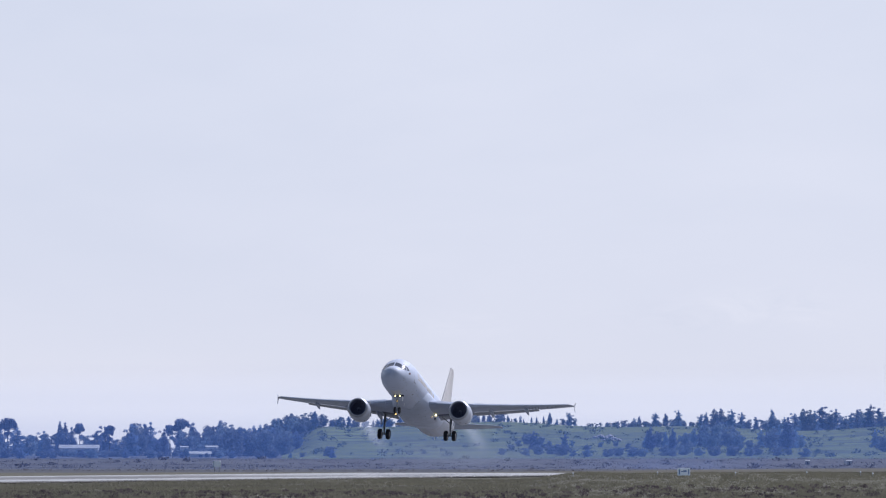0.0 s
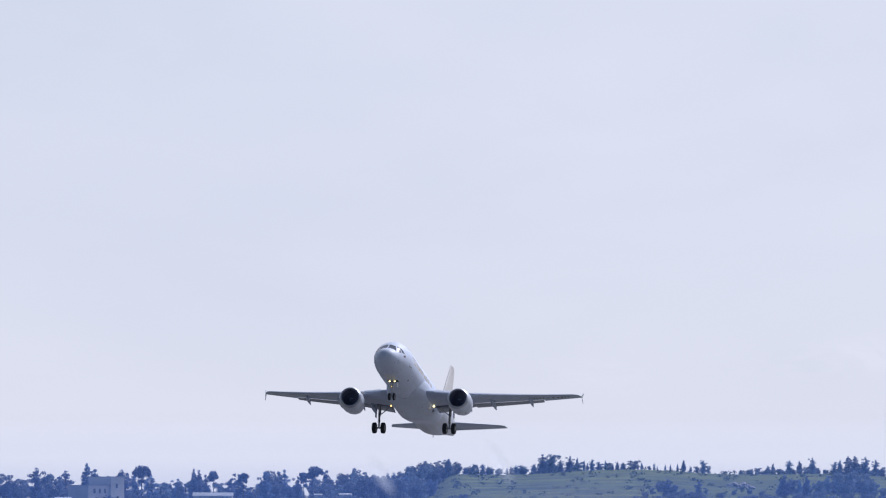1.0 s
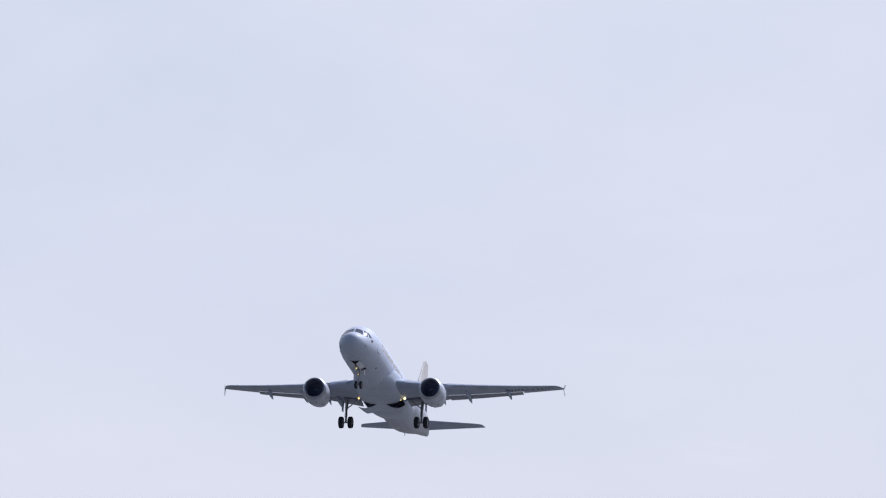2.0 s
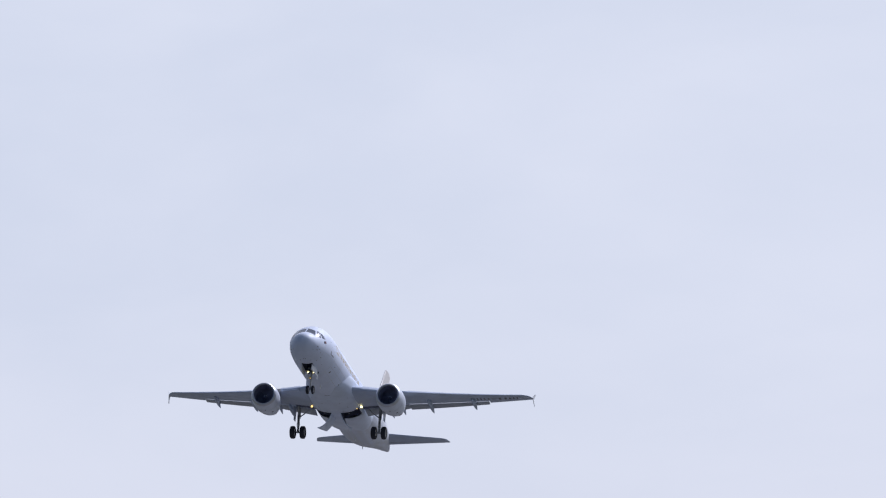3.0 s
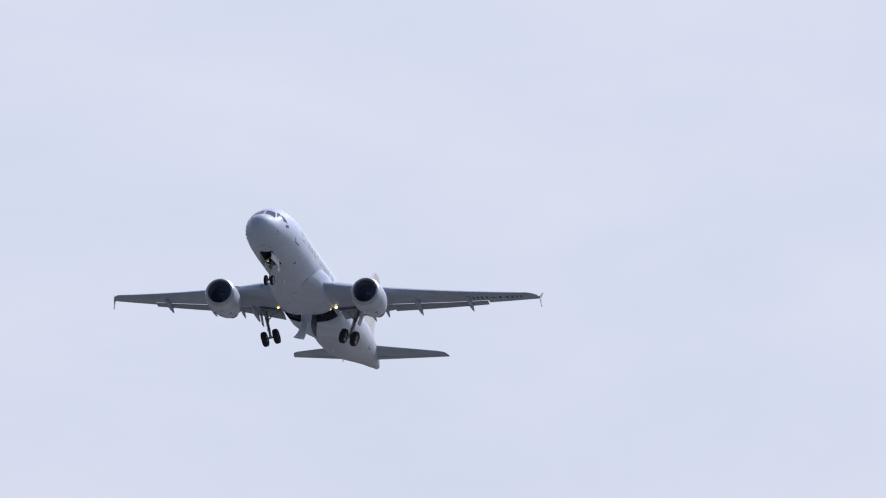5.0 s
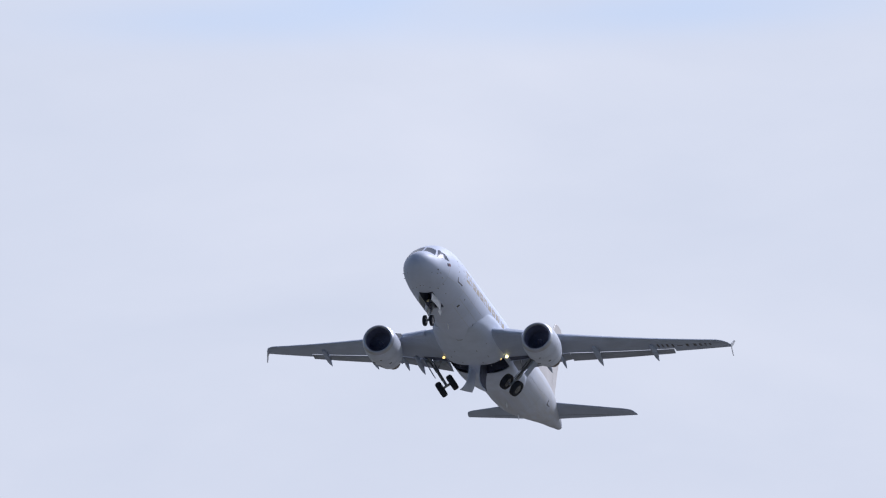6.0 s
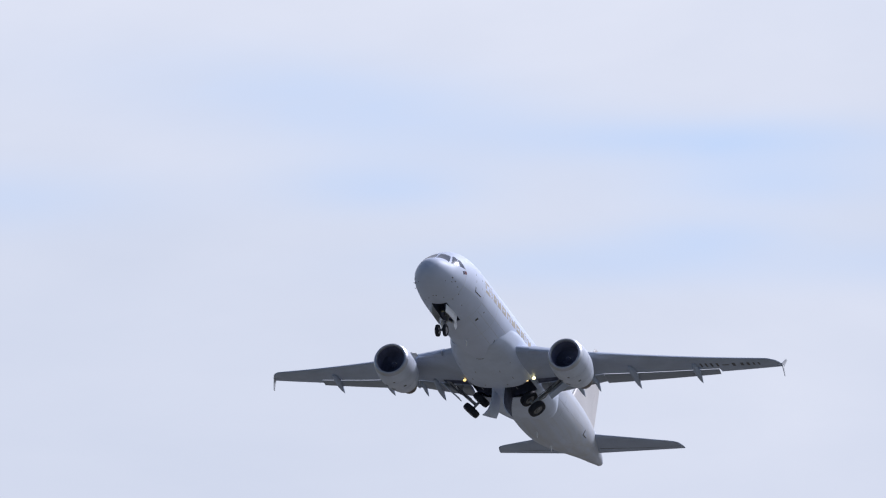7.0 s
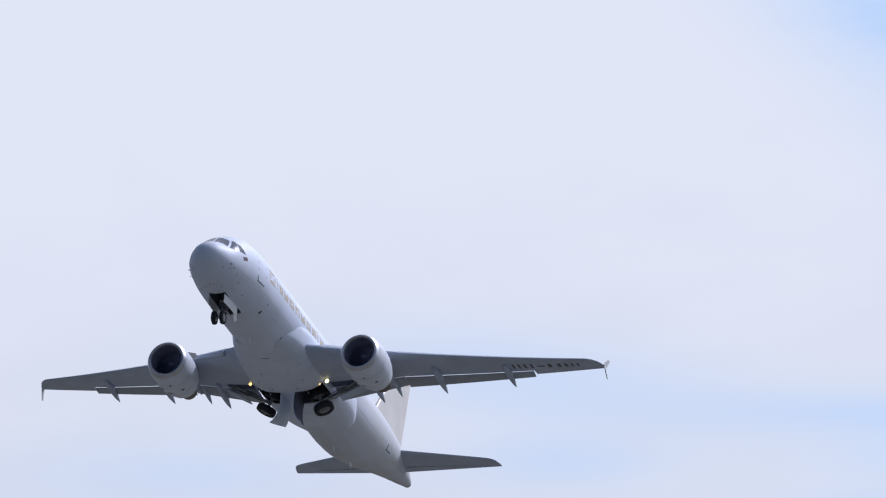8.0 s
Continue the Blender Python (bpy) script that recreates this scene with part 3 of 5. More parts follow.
    part("pylon", loft(rings), GREY, nac, "grey engine pylon")
    return nac


def build_tail():
    # tailplanes
    for sgn in (1, -1):
        rings = []
        for u, cut in ((0, 0), (0.125, 0), (0.25, 0), (0.375, 0), (0.5, 0), (0.625, 0), (0.75, 0), (0.875, 0), (0.93, 0.02), (0.96, 0.07), (0.98, 0.16), (0.995, 0.38), (1.01, 0.72)):
            x = 0.35 + 5.9 * u
            le, te = 31.5 + 3.35 * u, 35.05 + 0.95 * u
            c, z = te - le, 0.76 + 0.58 * u

            def place(q, h, x=x, le=le, c=c, z=z, cut=cut):
                return Vector((sgn * x, NOSE - le - c * (cut + (1 - cut) * q), z + h * c * (1 - cut)))
            rings.append(foil_ring(place, 0.095, 0, 1.0, 0.0))
        tp = part("tailplane", loft(rings), GREY, plane, "dark grey swept tailplane")
        bm = bmesh.new()
        for u0, u1 in ((0.12, 0.97),):
            pts = []
            for u, d in ((u0, 0.0), (u1, 0.0), (u1, 0.02), (u0, 0.02)):
                le, te = 31.5 + 3.35 * u, 35.05 + 0.95 * u
                s = le + (te - le) * (0.70 + d)
                pts.append((sgn * (0.35 + 5.78 * u), NOSE - s, 0.76 + 0.58 * u - foil(0.7, 0.095, 0)[0] * (te - le) - 0.004))
            slab(bm, pts, 0.008)
        part("elevator_hinge_line", bm, INK, tp, "dark elevator hinge line", smooth=False)
    # fin and rudder
    def fin_rings(u0, u1, lo=0.0, hi=1.0):
        rings = []
        for i in range(9):
            u = lo + (hi - lo) * i / 8
            z = 1.35 + 6.5 * u
            le, te = 29.2 + 5.25 * u, 35.55 + 0.95 * u
            c = te - le

            def place(q, h, le=le, c=c, z=z):
                return Vector((h * c, NOSE - le - q * c, z))
            rings.append(foil_ring(place, 0.10, u0, u1, 0.0))
        return rings
    fin = part("fin", loft(fin_rings(0.0, 0.698)), FINPAINT, plane, "cream-white vertical fin")
    part("rudder", loft(fin_rings(0.70, 1.0, 0.02, 0.985)), FINPAINT, fin, "cream-white rudder")
    bm = bmesh.new()
    rings = []
    for s, h, w in ((26.9, 2.06, 0.02), (28.0, 2.20, 0.10), (29.2, 2.5, 0.16), (30.2, 3.0, 0.18)):
        rings.append([Vector((-w, NOSE - s, 1.9)), Vector((-w * 0.6, NOSE - s, (h + 1.9) / 2)), Vector((0, NOSE - s, h)), Vector((w * 0.6, NOSE - s, (h + 1.9) / 2)), Vector((w, NOSE - s, 1.9))])
    part("dorsal_fillet", loft(rings, bm), PAINT, fin)


def tyre(bm, cx, r, w, n=32):
    """A wheel about the x axis: tyre in material 0, hub in 1."""
    h = w / 2
    lathe([(-h * 0.55, r * 0.56), (-h * 0.92, r * 0.66), (-h, r * 0.82), (-h * 0.82, r * 0.95), (-h * 0.4, r), (h * 0.4, r), (h * 0.82, r * 0.95), (h, r * 0.82), (h * 0.92, r * 0.66), (h * 0.55, r * 0.56)],
          "x", n, bm, 0, True, at=(cx[0], cx[1], cx[2]))
    return bm


def build_wheel(name, centre, r, w, parent):
    ob = part(name, tyre(bmesh.new(), centre, r, w), RUBBER, parent, "black rubber tyre wheel")
    bm = bmesh.new()
    for sx in (-1, 1):
        lathe([(sx * w * 0.28, r * 0.57), (sx * w * 0.36, r * 0.55), (sx * w * 0.30, r * 0.30), (sx * w * 0.44, r * 0.22), (sx * w * 0.46, r * 0.02)], "x", 24, bm, 0, False, at=centre)
    part("hub", bm, RIM, ob, "dull metal wheel hub")
    return ob


MAIN_PIVOT = (3.78, -0.22, -1.33)
NOSE_PIVOT = (0.0, 12.10, -1.75)


def build_main_gear(sgn):
    L = 2.48
    bm = bmesh.new()
    rod(bm, (0, 0, 0.15), (0, 0, -1.15), 0.17, 0.15, 16)
    rod(bm, (0, 0, -1.1), (0, -0.02, -L), 0.10, 0.10, 14)
    rod(bm, (-0.62, -0.02, -L), (0.62, -0.02, -L), 0.085, 0.085, 12)
    rod(bm, (0, -0.45, 0.02), (0, 0.45, 0.02), 0.11, 0.11, 12)
    rod(bm, (0, 0.0, -1.2), (0, 0.42, 0.0), 0.06, 0.06, 8)
    leg = part("main_gear", bm, STEEL, plane, "steel main landing gear leg with twin wheels", at=pose(sgn * MAIN_PIVOT[0], MAIN_PIVOT[1], MAIN_PIVOT[2]))
    bm = bmesh.new()
    rod(bm, (0, -0.16, -1.2), (0, -0.38, -1.62), 0.045)
    rod(bm, (0, -0.38, -1.62), (0, -0.12, -2.3), 0.045)
    part("torque_link", bm, STEEL, leg)
    bm = bmesh.new()
    rod(bm, (0, 0.05, -1.12), (-sgn * 0.75, 0.1, -0.55), 0.055)
    rod(bm, (-sgn * 0.75, 0.1, -0.55), (-sgn * 1.25, 0.12, -0.12), 0.05)
    part("side_brace", bm, STEEL, leg, "folding side brace")
    bm = bmesh.new()
    for k in range(3):
        rod(bm, (0.08 * (k - 1), 0.17, -0.2), (0.1 * (k - 1), 0.14, -2.0), 0.018, 0.018, 6)
    part("hydraulic_hose", bm, RUBBER, leg, "black hydraulic hoses")
    bm = bmesh.new()
    slab(bm, [(sgn * 0.36, -0.42, 0.2), (sgn * 0.36, 0.40, 0.2), (sgn * 0.40, 0.32, -1.35), (sgn * 0.40, -0.34, -1.35)], 0.05)
    part("gear_leg_door", bm, GREY, leg, "grey leg door", smooth=False)
    for k in (-1, 1):
        build_wheel("wheel", (k * 0.465, -0.02, -L), 0.585, 0.43, leg)
    return leg


def build_nose_gear():
    L = 2.0
    bm = bmesh.new()
    rod(bm, (0, 0, 0.2), (0, 0, -1.0), 0.11, 0.10, 14)
    rod(bm, (0, 0, -0.95), (0, 0.05, -L), 0.065, 0.065, 12)
    rod(bm, (-0.32, 0.05, -L), (0.32, 0.05, -L), 0.05, 0.05, 10)
    rod(bm, (0, 0, -0.7), (0, -0.75, 0.1), 0.045, 0.045, 8)
    rod(bm, (-0.35, 0, 0.05), (0.35, 0, 0.05), 0.08, 0.08, 10)
    rod(bm, (-0.30, 0.12, -0.42), (0.30, 0.12, -0.42), 0.03, 0.03, 8)
    leg = part("nose_gear", bm, STEEL, plane, "steel nose landing gear leg with twin wheels", at=pose(*NOSE_PIVOT))
    bm = bmesh.new()
    rod(bm, (0, 0.1, -0.95), (0, 0.32, -1.25), 0.03)
    rod(bm, (0, 0.32, -1.25), (0, 0.1, -1.7), 0.03)
    part("torque_link", bm, STEEL, leg)
    for k in (-1, 1):
        build_wheel("wheel", (k * 0.25, 0.05, -L), 0.385, 0.22, leg)
    for x, z, r, glow in ((-0.27, -0.42, 0.115, LIGHTGLOW), (0.27, -0.42, 0.115, LIGHTGLOW), (0.02, -0.98, 0.08, AMBERGLOW)):
        bm = lathe([(-0.12, 0.03), (-0.08, r * 0.8), (0.0, r * 1.08), (0.30, r * 1.12), (0.30, r * 1.04), (0.03, r * 1.02)], n=18, cap=False, at=(x, 0.14, z))
        part("gear_light", bm, BAY, leg, "lit round gear light")
        bm = lathe([(0.02, r), (0.045, r * 0.7), (0.055, 0.01)], n=18, cap=True, at=(x, 0.14, z))
        part("lens", bm, glow, leg, "glowing yellow-white lamp lens")
    # rear doors fixed to the leg
    for k in (-1, 1):
        bm = bmesh.new()
        slab(bm, [(k * 0.40, -0.18, -0.35), (k * 0.40, -0.80, -0.22), (k * 0.42, -0.75, -0.75), (k * 0.42, -0.22, -0.85)], 0.03)
        part("aft_gear_door", bm, PAINT, leg, "white aft nose gear door", smooth=False)
    return leg


def build_bay_doors():
    """Doors cut from the skin, each with its origin on its hinge line."""
    doors = []
    half = 180 * NB * 2 / ND
    for sgn in (1, -1):
        mid = fuselage_at(3.9, 180 - sgn * half)
        hinge = Vector((mid.x, mid.y, mid.z))
        fn = lambda s, a, o: fuselage_at(s, 180 - sgn * a, o) - hinge
        bm = shell(fn, steps(NOSE_BAY[0], NOSE_BAY[1] - 0.75, 6), steps(0.15, half, 4), 0.004, thick=0.035)
        doors.append((part("nose_gear_door", bm, PAINT, plane, "white nose gear door", at=pose(*hinge)), hinge, sgn))
    for sgn in (1, -1):
        a0, a1 = FA[MB[0]], FA[MB[1]]
        hinge = fairing_at((MAIN_BAY[0] + MAIN_BAY[1]) / 2, sgn * a0)
        taper = lambda s: 1 - 0.36 * (s - MAIN_BAY[0]) / (MAIN_BAY[1] - MAIN_BAY[0])      # shorter towards its rear end
        fn = lambda s, a, o: fairing_at(s, sgn * (a0 + (a - a0) * taper(s)), o) - hinge
        bm = shell(fn, steps(*MAIN_BAY, 6), FA[MB[0]:MB[1] + 1] + [FA[MB[1]] * 0.7 + FA[MB[1] + 1] * 0.3, FA[MB[1]] * 0.4 + FA[MB[1] + 1] * 0.6], 0.004, thick=0.05, inside=1)
        doors.append((part("main_gear_door", bm, [BELLY, BAY], plane, "pale grey main gear door", at=pose(*hinge)), hinge, sgn))
    return doors


def skin_quad(corners, off=0.008, n=4, thick=0.012):
    """A plate on the fuselage between four (s, a) corners, in order."""
    (s0, a0), (s1, a1), (s2, a2), (s3, a3) = corners

    def fn(u, v, o):
        s = (s0 * (1 - u) + s1 * u) * (1 - v) + (s3 * (1 - u) + s2 * u) * v
        a = (a0 * (1 - u) + a1 * u) * (1 - v) + (a3 * (1 - u) + a2 * u) * v
        return fuselage_at(s, a, o)
    return shell(fn, steps(0, 1, n), steps(0, 1, n), off, thick=thick)


def build_cockpit(fus):
    for sgn in (1, -1):
        for c in ([(1.22, 2.5), (1.25, 46), (1.90, 30), (1.94, 2.5)], [(1.34, 52), (1.82, 65), (2.20, 38), (2.02, 33)], [(2.00, 67), (2.50, 73), (2.36, 51), (2.13, 44)]):
            frame_c = [(s, sgn * a) for s, a in c]
            part("windshield_pane", skin_quad(frame_c), GLASS, fus, "dark cockpit window pane")


def build_marks(fus):
    # gold lettering of the operator, drawn as plain upright bars
    s = 5.75
    for w, lo, hi in ((0.95, 68, 90), (0.24, 68, 88), (0.6, 74, 88), (0.75, 74, 88), (0.8, 74, 88), (0.75, 74, 88), (0.8, 74, 88), (0.75, 74, 88), (0.75, 74, 88), (0.24, 68, 88), (0.7, 74, 88)):
        for sgn in (-1, 1):
            bar = 0.2
            for q in (s, s + w - bar):
                part("letter_bar", skin_quad([(q, sgn * lo), (q + bar, sgn * lo), (q + bar, sgn * hi), (q, sgn * hi)], 0.006, 2), GOLD, fus, "gold lettering bar")
                if w < 0.3:
                    break
            if w > 0.3:
                ends = ((lo + 2.5, (lo + hi) / 2 + 2), (lo + 2.5,), (lo + 2.5, hi - 2.5), (hi - 2.5,), ((lo + hi) / 2, hi - 2.5))[int(s * 3) % 5]
                for m in ends:
                    part("letter_bar", skin_quad([(s + bar, sgn * (m - 2.5)), (s + w - bar, sgn * (m - 2.5)), (s + w - bar, sgn * (m + 2.5)), (s + bar, sgn * (m + 2.5))], 0.006, 2), GOLD, fus, "gold lettering bar")
        s += w + 0.25
    for sgn in (-1, 1):
        # small flag behind the cockpit windows
        part("flag", skin_quad([(2.19, sgn * 79), (2.37, sgn * 78.5), (2.44, sgn * 86), (2.26, sgn * 87)], 0.006, 2), NAVY, fus, "small navy flag mark")
        part("flag", skin_quad([(2.40, sgn * 78.5), (2.62, sgn * 78), (2.69, sgn * 85), (2.47, sgn * 86)], 0.006, 2), RED, fus, "small dark red flag mark")
        # lap joints along the body and round it
        for s0, s1, a in ((2.6, 11.0, 112), (5.6, 10.4, 128), (5.6, 11.2, 147), (19.0, 30.0, 104), (22.6, 33.0, 122), (23.2, 33.0, 146)):
            part("panel_seam", skin_quad([(s0, sgn * a), (s1, sgn * a), (s1, sgn * (a + 0.9)), (s0, sgn * (a + 0.9))], 0.003, 16, 0.006), SEAM, fus, "faint grey panel joint")
        for q in (2.55, 5.55, 8.3, 23.6, 26.4, 29.3, 32.6):
            part("panel_seam", skin_quad([(q, sgn * 60), (q + 0.035, sgn * 60), (q + 0.035, sgn * 176), (q, sgn * 176)], 0.003, 16, 0.006), SEAM, fus, "faint grey panel joint")
        # door seams
        for c in ([(4.05, 62), (4.08, 62), (4.08, 100), (4.05, 100)], [(4.03, 99), (4.11, 99), (4.25, 107), (4.17, 107)], [(4.17, 105.6), (5.1, 105.6), (5.1, 107.4), (4.17, 107.4)], [(5.1, 62), (5.13, 62), (5.13, 106), (5.1, 106)]):
            part("door_seam", skin_quad([(q, sgn * a) for q, a in c], 0.006, 3), INK, fus, "dark passenger door seam")
        for c in ([(28.7, 105), (28.84, 105), (28.84, 118), (28.7, 118)], [(28.7, 115.5), (29.8, 115.5), (29.8, 118), (28.7, 118)]):
            part("door_seam", skin_quad([(q, sgn * a) for q, a in c], 0.006, 3), INK, fus, "dark rear door seam")
        # probes and ports on the nose
        for q, a, r in ((1.25, 105, 0.06), (0.95, 128, 0.03), (1.75, 176, 0.035), (2.1, 162, 0.035), (2.65, 132, 0.035), (2.65, 148, 0.035), (3.8, 143, 0.035), (6.35, 139, 0.11), (6.5, 121, 0.04)):
            part("skin_port", skin_quad([(q, sgn * (a - 30 * r)), (q + 1.7 * r, sgn * (a - 30 * r)), (q + 1.7 * r, sgn * (a + 30 * r)), (q, sgn * (a + 30 * r))], 0.01, 2), INK, fus, "small dark skin port")
        # drain and panel marks on the belly fairing
        for q, a, l, w in ((13.2, 12, 0.22, 0.05), (14.3, 26, 0.3, 0.06), (15.2, 10, 0.14, 0.08), (15.9, 20, 0.3, 0.06), (15.6, 38, 0.12, 0.08), (12.6, 40, 0.10, 0.06)):
            x0 = fairing_at(q, sgn * a)
            fn = lambda u, v, o, q=q, a=a: fairing_at(q + u, sgn * (a + v), o)
            part("skin_port", shell(fn, (0, l), (0, w * 25), 0.01, thick=0.012), DARKGREY, fus, "small grey belly vent")
    # pitot probes and ice lights low on the nose
    for sgn in (-1, 1):
        for q, a in ((1.35, 118), (1.6, 112), (2.05, 121)):
            base = fuselage_at(q, sgn * a)
            out = (fuselage_at(q, sgn * a, 0.09) - base)
            bm = bmesh.new()
            rod(bm, base - out * 0.1, base + out, 0.022, 0.016, 8)
            rod(bm, base + out, base + out + Vector((0, 0.13, 0)), 0.016, 0.008, 8)
            part("pitot_probe", bm, STEEL, fus, "small metal pitot probe")
    # seam where the belly fairing begins
    edge = [(-136, 10.0), (-144, 10.35), (-155, 11.0), (-166, 11.5), (-180, 11.65), (-194, 11.5), (-205, 11.0), (-216, 10.35), (-224, 10.0)]
    bm = bmesh.new()
    rows_ = []
    for i in range(33):
        u = i / 32 * 8
        k = min(7, int(u))
        a = edge[k][0] + (edge[k + 1][0] - edge[k][0]) * (u - k)
        s = curve([-e[0] for e in edge], [e[1] for e in edge], -a)
        rows_.append([fuselage_at(s + ds, a, o) for ds, o in ((0, 0.004), (0, 0.014), (0.055, 0.014), (0.055, 0.004))])
    part("fairing_seam", loft(rows_), INK, fus, "dark seam ahead of the belly fairing")
    # blade antennas under the belly and on the crown
    for q, z in ((8.6, -1), (24.2, -1), (27.3, -1), (9.5, 1)):
        base = fuselage_at(q, 180 if z < 0 else 0)
        bm = bmesh.new()
        slab(bm, [base + Vector((0, 0.18, -z * 0.03)), base + Vector((0, -0.18, -z * 0.03)), base + Vector((0, -0.22, z * 0.30)), base + Vector((0, -0.06, z * 0.30))], 0.03)
        part("antenna", bm, PAINT, fus, "white blade antenna", smooth=False)


def build_wing_marks(wing, sgn):
    """Dark registration on the underside, as plain bars."""
    x = 12.35
    for i, w in enumerate((0.40, 0.46, 0.40, 0.66, 0.15, 0.40)):
        place, c = wing_place(x + w / 2, sgn)
        bm = bmesh.new()
        h0, h1 = (0.30, 0.56) if i != 2 else (0.42, 0.48)
        pts = []
        for xx, u in ((x, h0), (x + w, h0), (x + w, h1), (x, h1)):
            pl = wing_place(xx, sgn)[0]
            u2 = u
            pts.append(pl(u2, foil(u2, wing_thick(xx))[1] - 0.004))
        if i in (2, 4):
            slab(bm, pts, 0.01)
        else:
            for k in (0.0, 1.0):
                a0, a1 = k * 0.74, k * 0.74 + 0.26
                slab(bm, [pts[0].lerp(pts[1], a0), pts[0].lerp(pts[1], a1), pts[3].lerp(pts[2], a1), pts[3].lerp(pts[2], a0)], 0.01)
        part("marking_bar", bm, INK, wing, "dark marking bar", smooth=False)
        x += w + 0.2


def build_lights():
    """Landing lights let down from the wing roots."""
    for sgn in (1, -1):
        for dx, y, r, glow in ((0.0, 1.25, 0.12 if sgn < 0 else 0.10, LIGHTGLOW if sgn < 0 else AMBERGLOW), (-0.42, 1.3, 0.075, AMBERGLOW)):
            if sgn > 0 and dx:
                continue
            at = (sgn * (2.30 + dx), y, -1.80 + dx * 0.4)
            bm = lathe([(-0.14, 0.04), (-0.09, r * 0.8), (0.0, r * 1.12), (0.03, r * 1.12), (0.03, r)], n=20, at=at)
            rod(bm, (at[0], at[1] - 0.05, at[2]), (at[0], at[1] - 0.12, at[2] + 0.5), 0.03)
            part("landing_light", bm, STEEL, plane, "lit landing light under the wing root")
            bm = lathe([(0.02, r), (0.05, r * 0.7), (0.06, 0.01)], n=20, cap=True, at=at)
            part("lens", bm, glow, plane, "glowing warm lamp lens")


def build_leg_well_plates():
    """Dark plates on the wing root that paint the shade of the slots taking the main gear legs."""
    for sgn in (1, -1):
        bm = bmesh.new()
        pts = []
        for x, s in ((2.3, 16.2), (4.05, 16.6), (4.05, 17.6), (2.3, 17.6)):
            pl, c = wing_place(x, sgn)
            u = min(0.735, (s - wing_le(x)) / c)
            pts.append(pl(u, foil(u, wing_thick(x))[1]) - Vector((0, 0, 0.004)))
        slab(bm, pts, 0.012)
        part("gear_leg_well_plate", bm, BAY, wings[sgn], "dark plate painting the shaded gear leg slot", smooth=False)


fuselage = build_fuselage()
build_fairing()
wings = {sgn: build_wing(sgn) for sgn in (1, -1)}
for sgn in (1, -1):
    build_engine(sgn)
build_tail()
main_gear = {sgn: build_main_gear(sgn) for sgn in (1, -1)}
nose_gear = build_nose_gear()
bay_doors = build_bay_doors()
build_cockpit(fuselage)
build_marks(fuselage)
build_wing_marks(wings[-1], -1)
build_lights()
build_leg_well_plates()


# ---------- landscape ----------
def smoothstep(a, b, x):
    u = min(1, max(0, (x - a) / (b - a)))
    return u * u * (3 - 2 * u)


def ground_z(x, y):
    """Height of the land: level airfield, a low swell beside the runway, a long hill far off."""
    d = math.hypot(x, y)
    az = math.atan2(x, y) * 1000                      # milliradians right of the stand's first view
    z = 0.0
    if y > 0:
        swell = smoothstep(6, 14, az) * math.exp(-((d - 800) / 130) ** 2) * 0.90
        z += swell * smoothstep(60, 40, abs(az - 30))
        rise = smoothstep(-16.5, -11.5, az) * smoothstep(2500, 3200, d) * smoothstep(420, 260, abs(az))
        z += rise * (9.3 + 0.9 * math.sin(az * 0.11 + 1) + 0.5 * math.sin(az * 0.31))
    z += 1.5 * smoothstep(1700, 2800, d)
    z += 0.10 * noise.noise((x * 0.02, y * 0.006, 0)) * smoothstep(150, 400, d)
    z += 0.14 * noise.noise((x * 0.05, y * 0.02, 4)) * smoothstep(2450, 2700, d)
    return z


GROUND = material("dry_airfield_grass", (0.15, 0.148, 0.112), 0.9, vary=0.4, scale=0.02, fine=0.6, second=(0.115, 0.108, 0.09), spec=0.1)
CONCRETE = material("runway_concrete", (0.24, 0.235, 0.24), 0.24, vary=0.2, scale=0.1, fine=0.3, second=(0.09, 0.088, 0.092), spec=1.0, sharp=3.0, stretch=(5.0, 0.2, 1.0))
ASPHALT = material("worn_asphalt", (0.10, 0.095, 0.075), 0.85, vary=0.3, scale=0.02, fine=0.3, spec=0.2)
WORN = material("rubbered_concrete", (0.15, 0.145, 0.155), 0.5, vary=0.3, scale=0.02, fine=0.2, second=(0.09, 0.088, 0.095), spec=0.4, sharp=2.0)
SCRUB = material("scrub_foliage", (0.18, 0.15, 0.16), 0.85, vary=0.4, scale=0.02, fine=0.5, island=0.4, second=(0.085, 0.072, 0.08), spec=0.1, through_light=0.3)
# heath colour with the blue of distance haze mixed in
HEATH = material("hazed_heath_scrub", (0.14, 0.14, 0.165), 0.85, vary=0.4, scale=0.02, fine=0.5, island=0.1, second=(0.11, 0.105, 0.12), spec=0.1, through_light=0.2)
STRAW = material("dry_grass_blades", (0.225, 0.22, 0.158), 0.85, vary=0.4, scale=0.03, fine=0.5, island=0.15, second=(0.165, 0.157, 0.13), spec=0.1, through_light=0.5, sharp=1.2)
# far tree leaves: distance haze is painted in as blue
LEAF = material("hazed_pine_foliage", (0.34, 0.45, 0.72), 0.75, vary=0.4, scale=0.35, fine=1.6, island=0.3, second=(0.085, 0.125, 0.24), spec=0.2, through_light=0.25, each=0.4, sharp=1.8)
LEAF2 = material("hazed_broadleaf_foliage", (0.39, 0.47, 0.60), 0.75, vary=0.4, scale=0.35, fine=1.6, island=0.3, second=(0.09, 0.13, 0.22), spec=0.2, through_light=0.25, each=0.4, sharp=1.8)
BARK = material("grey_bark", (0.11, 0.095, 0.085), 0.85, vary=0.3, scale=1.0, fine=6.0, spec=0.1)
RENDER = material("white_render", (0.80, 0.80, 0.80), 0.8, vary=0.12, scale=0.3, fine=3.0)
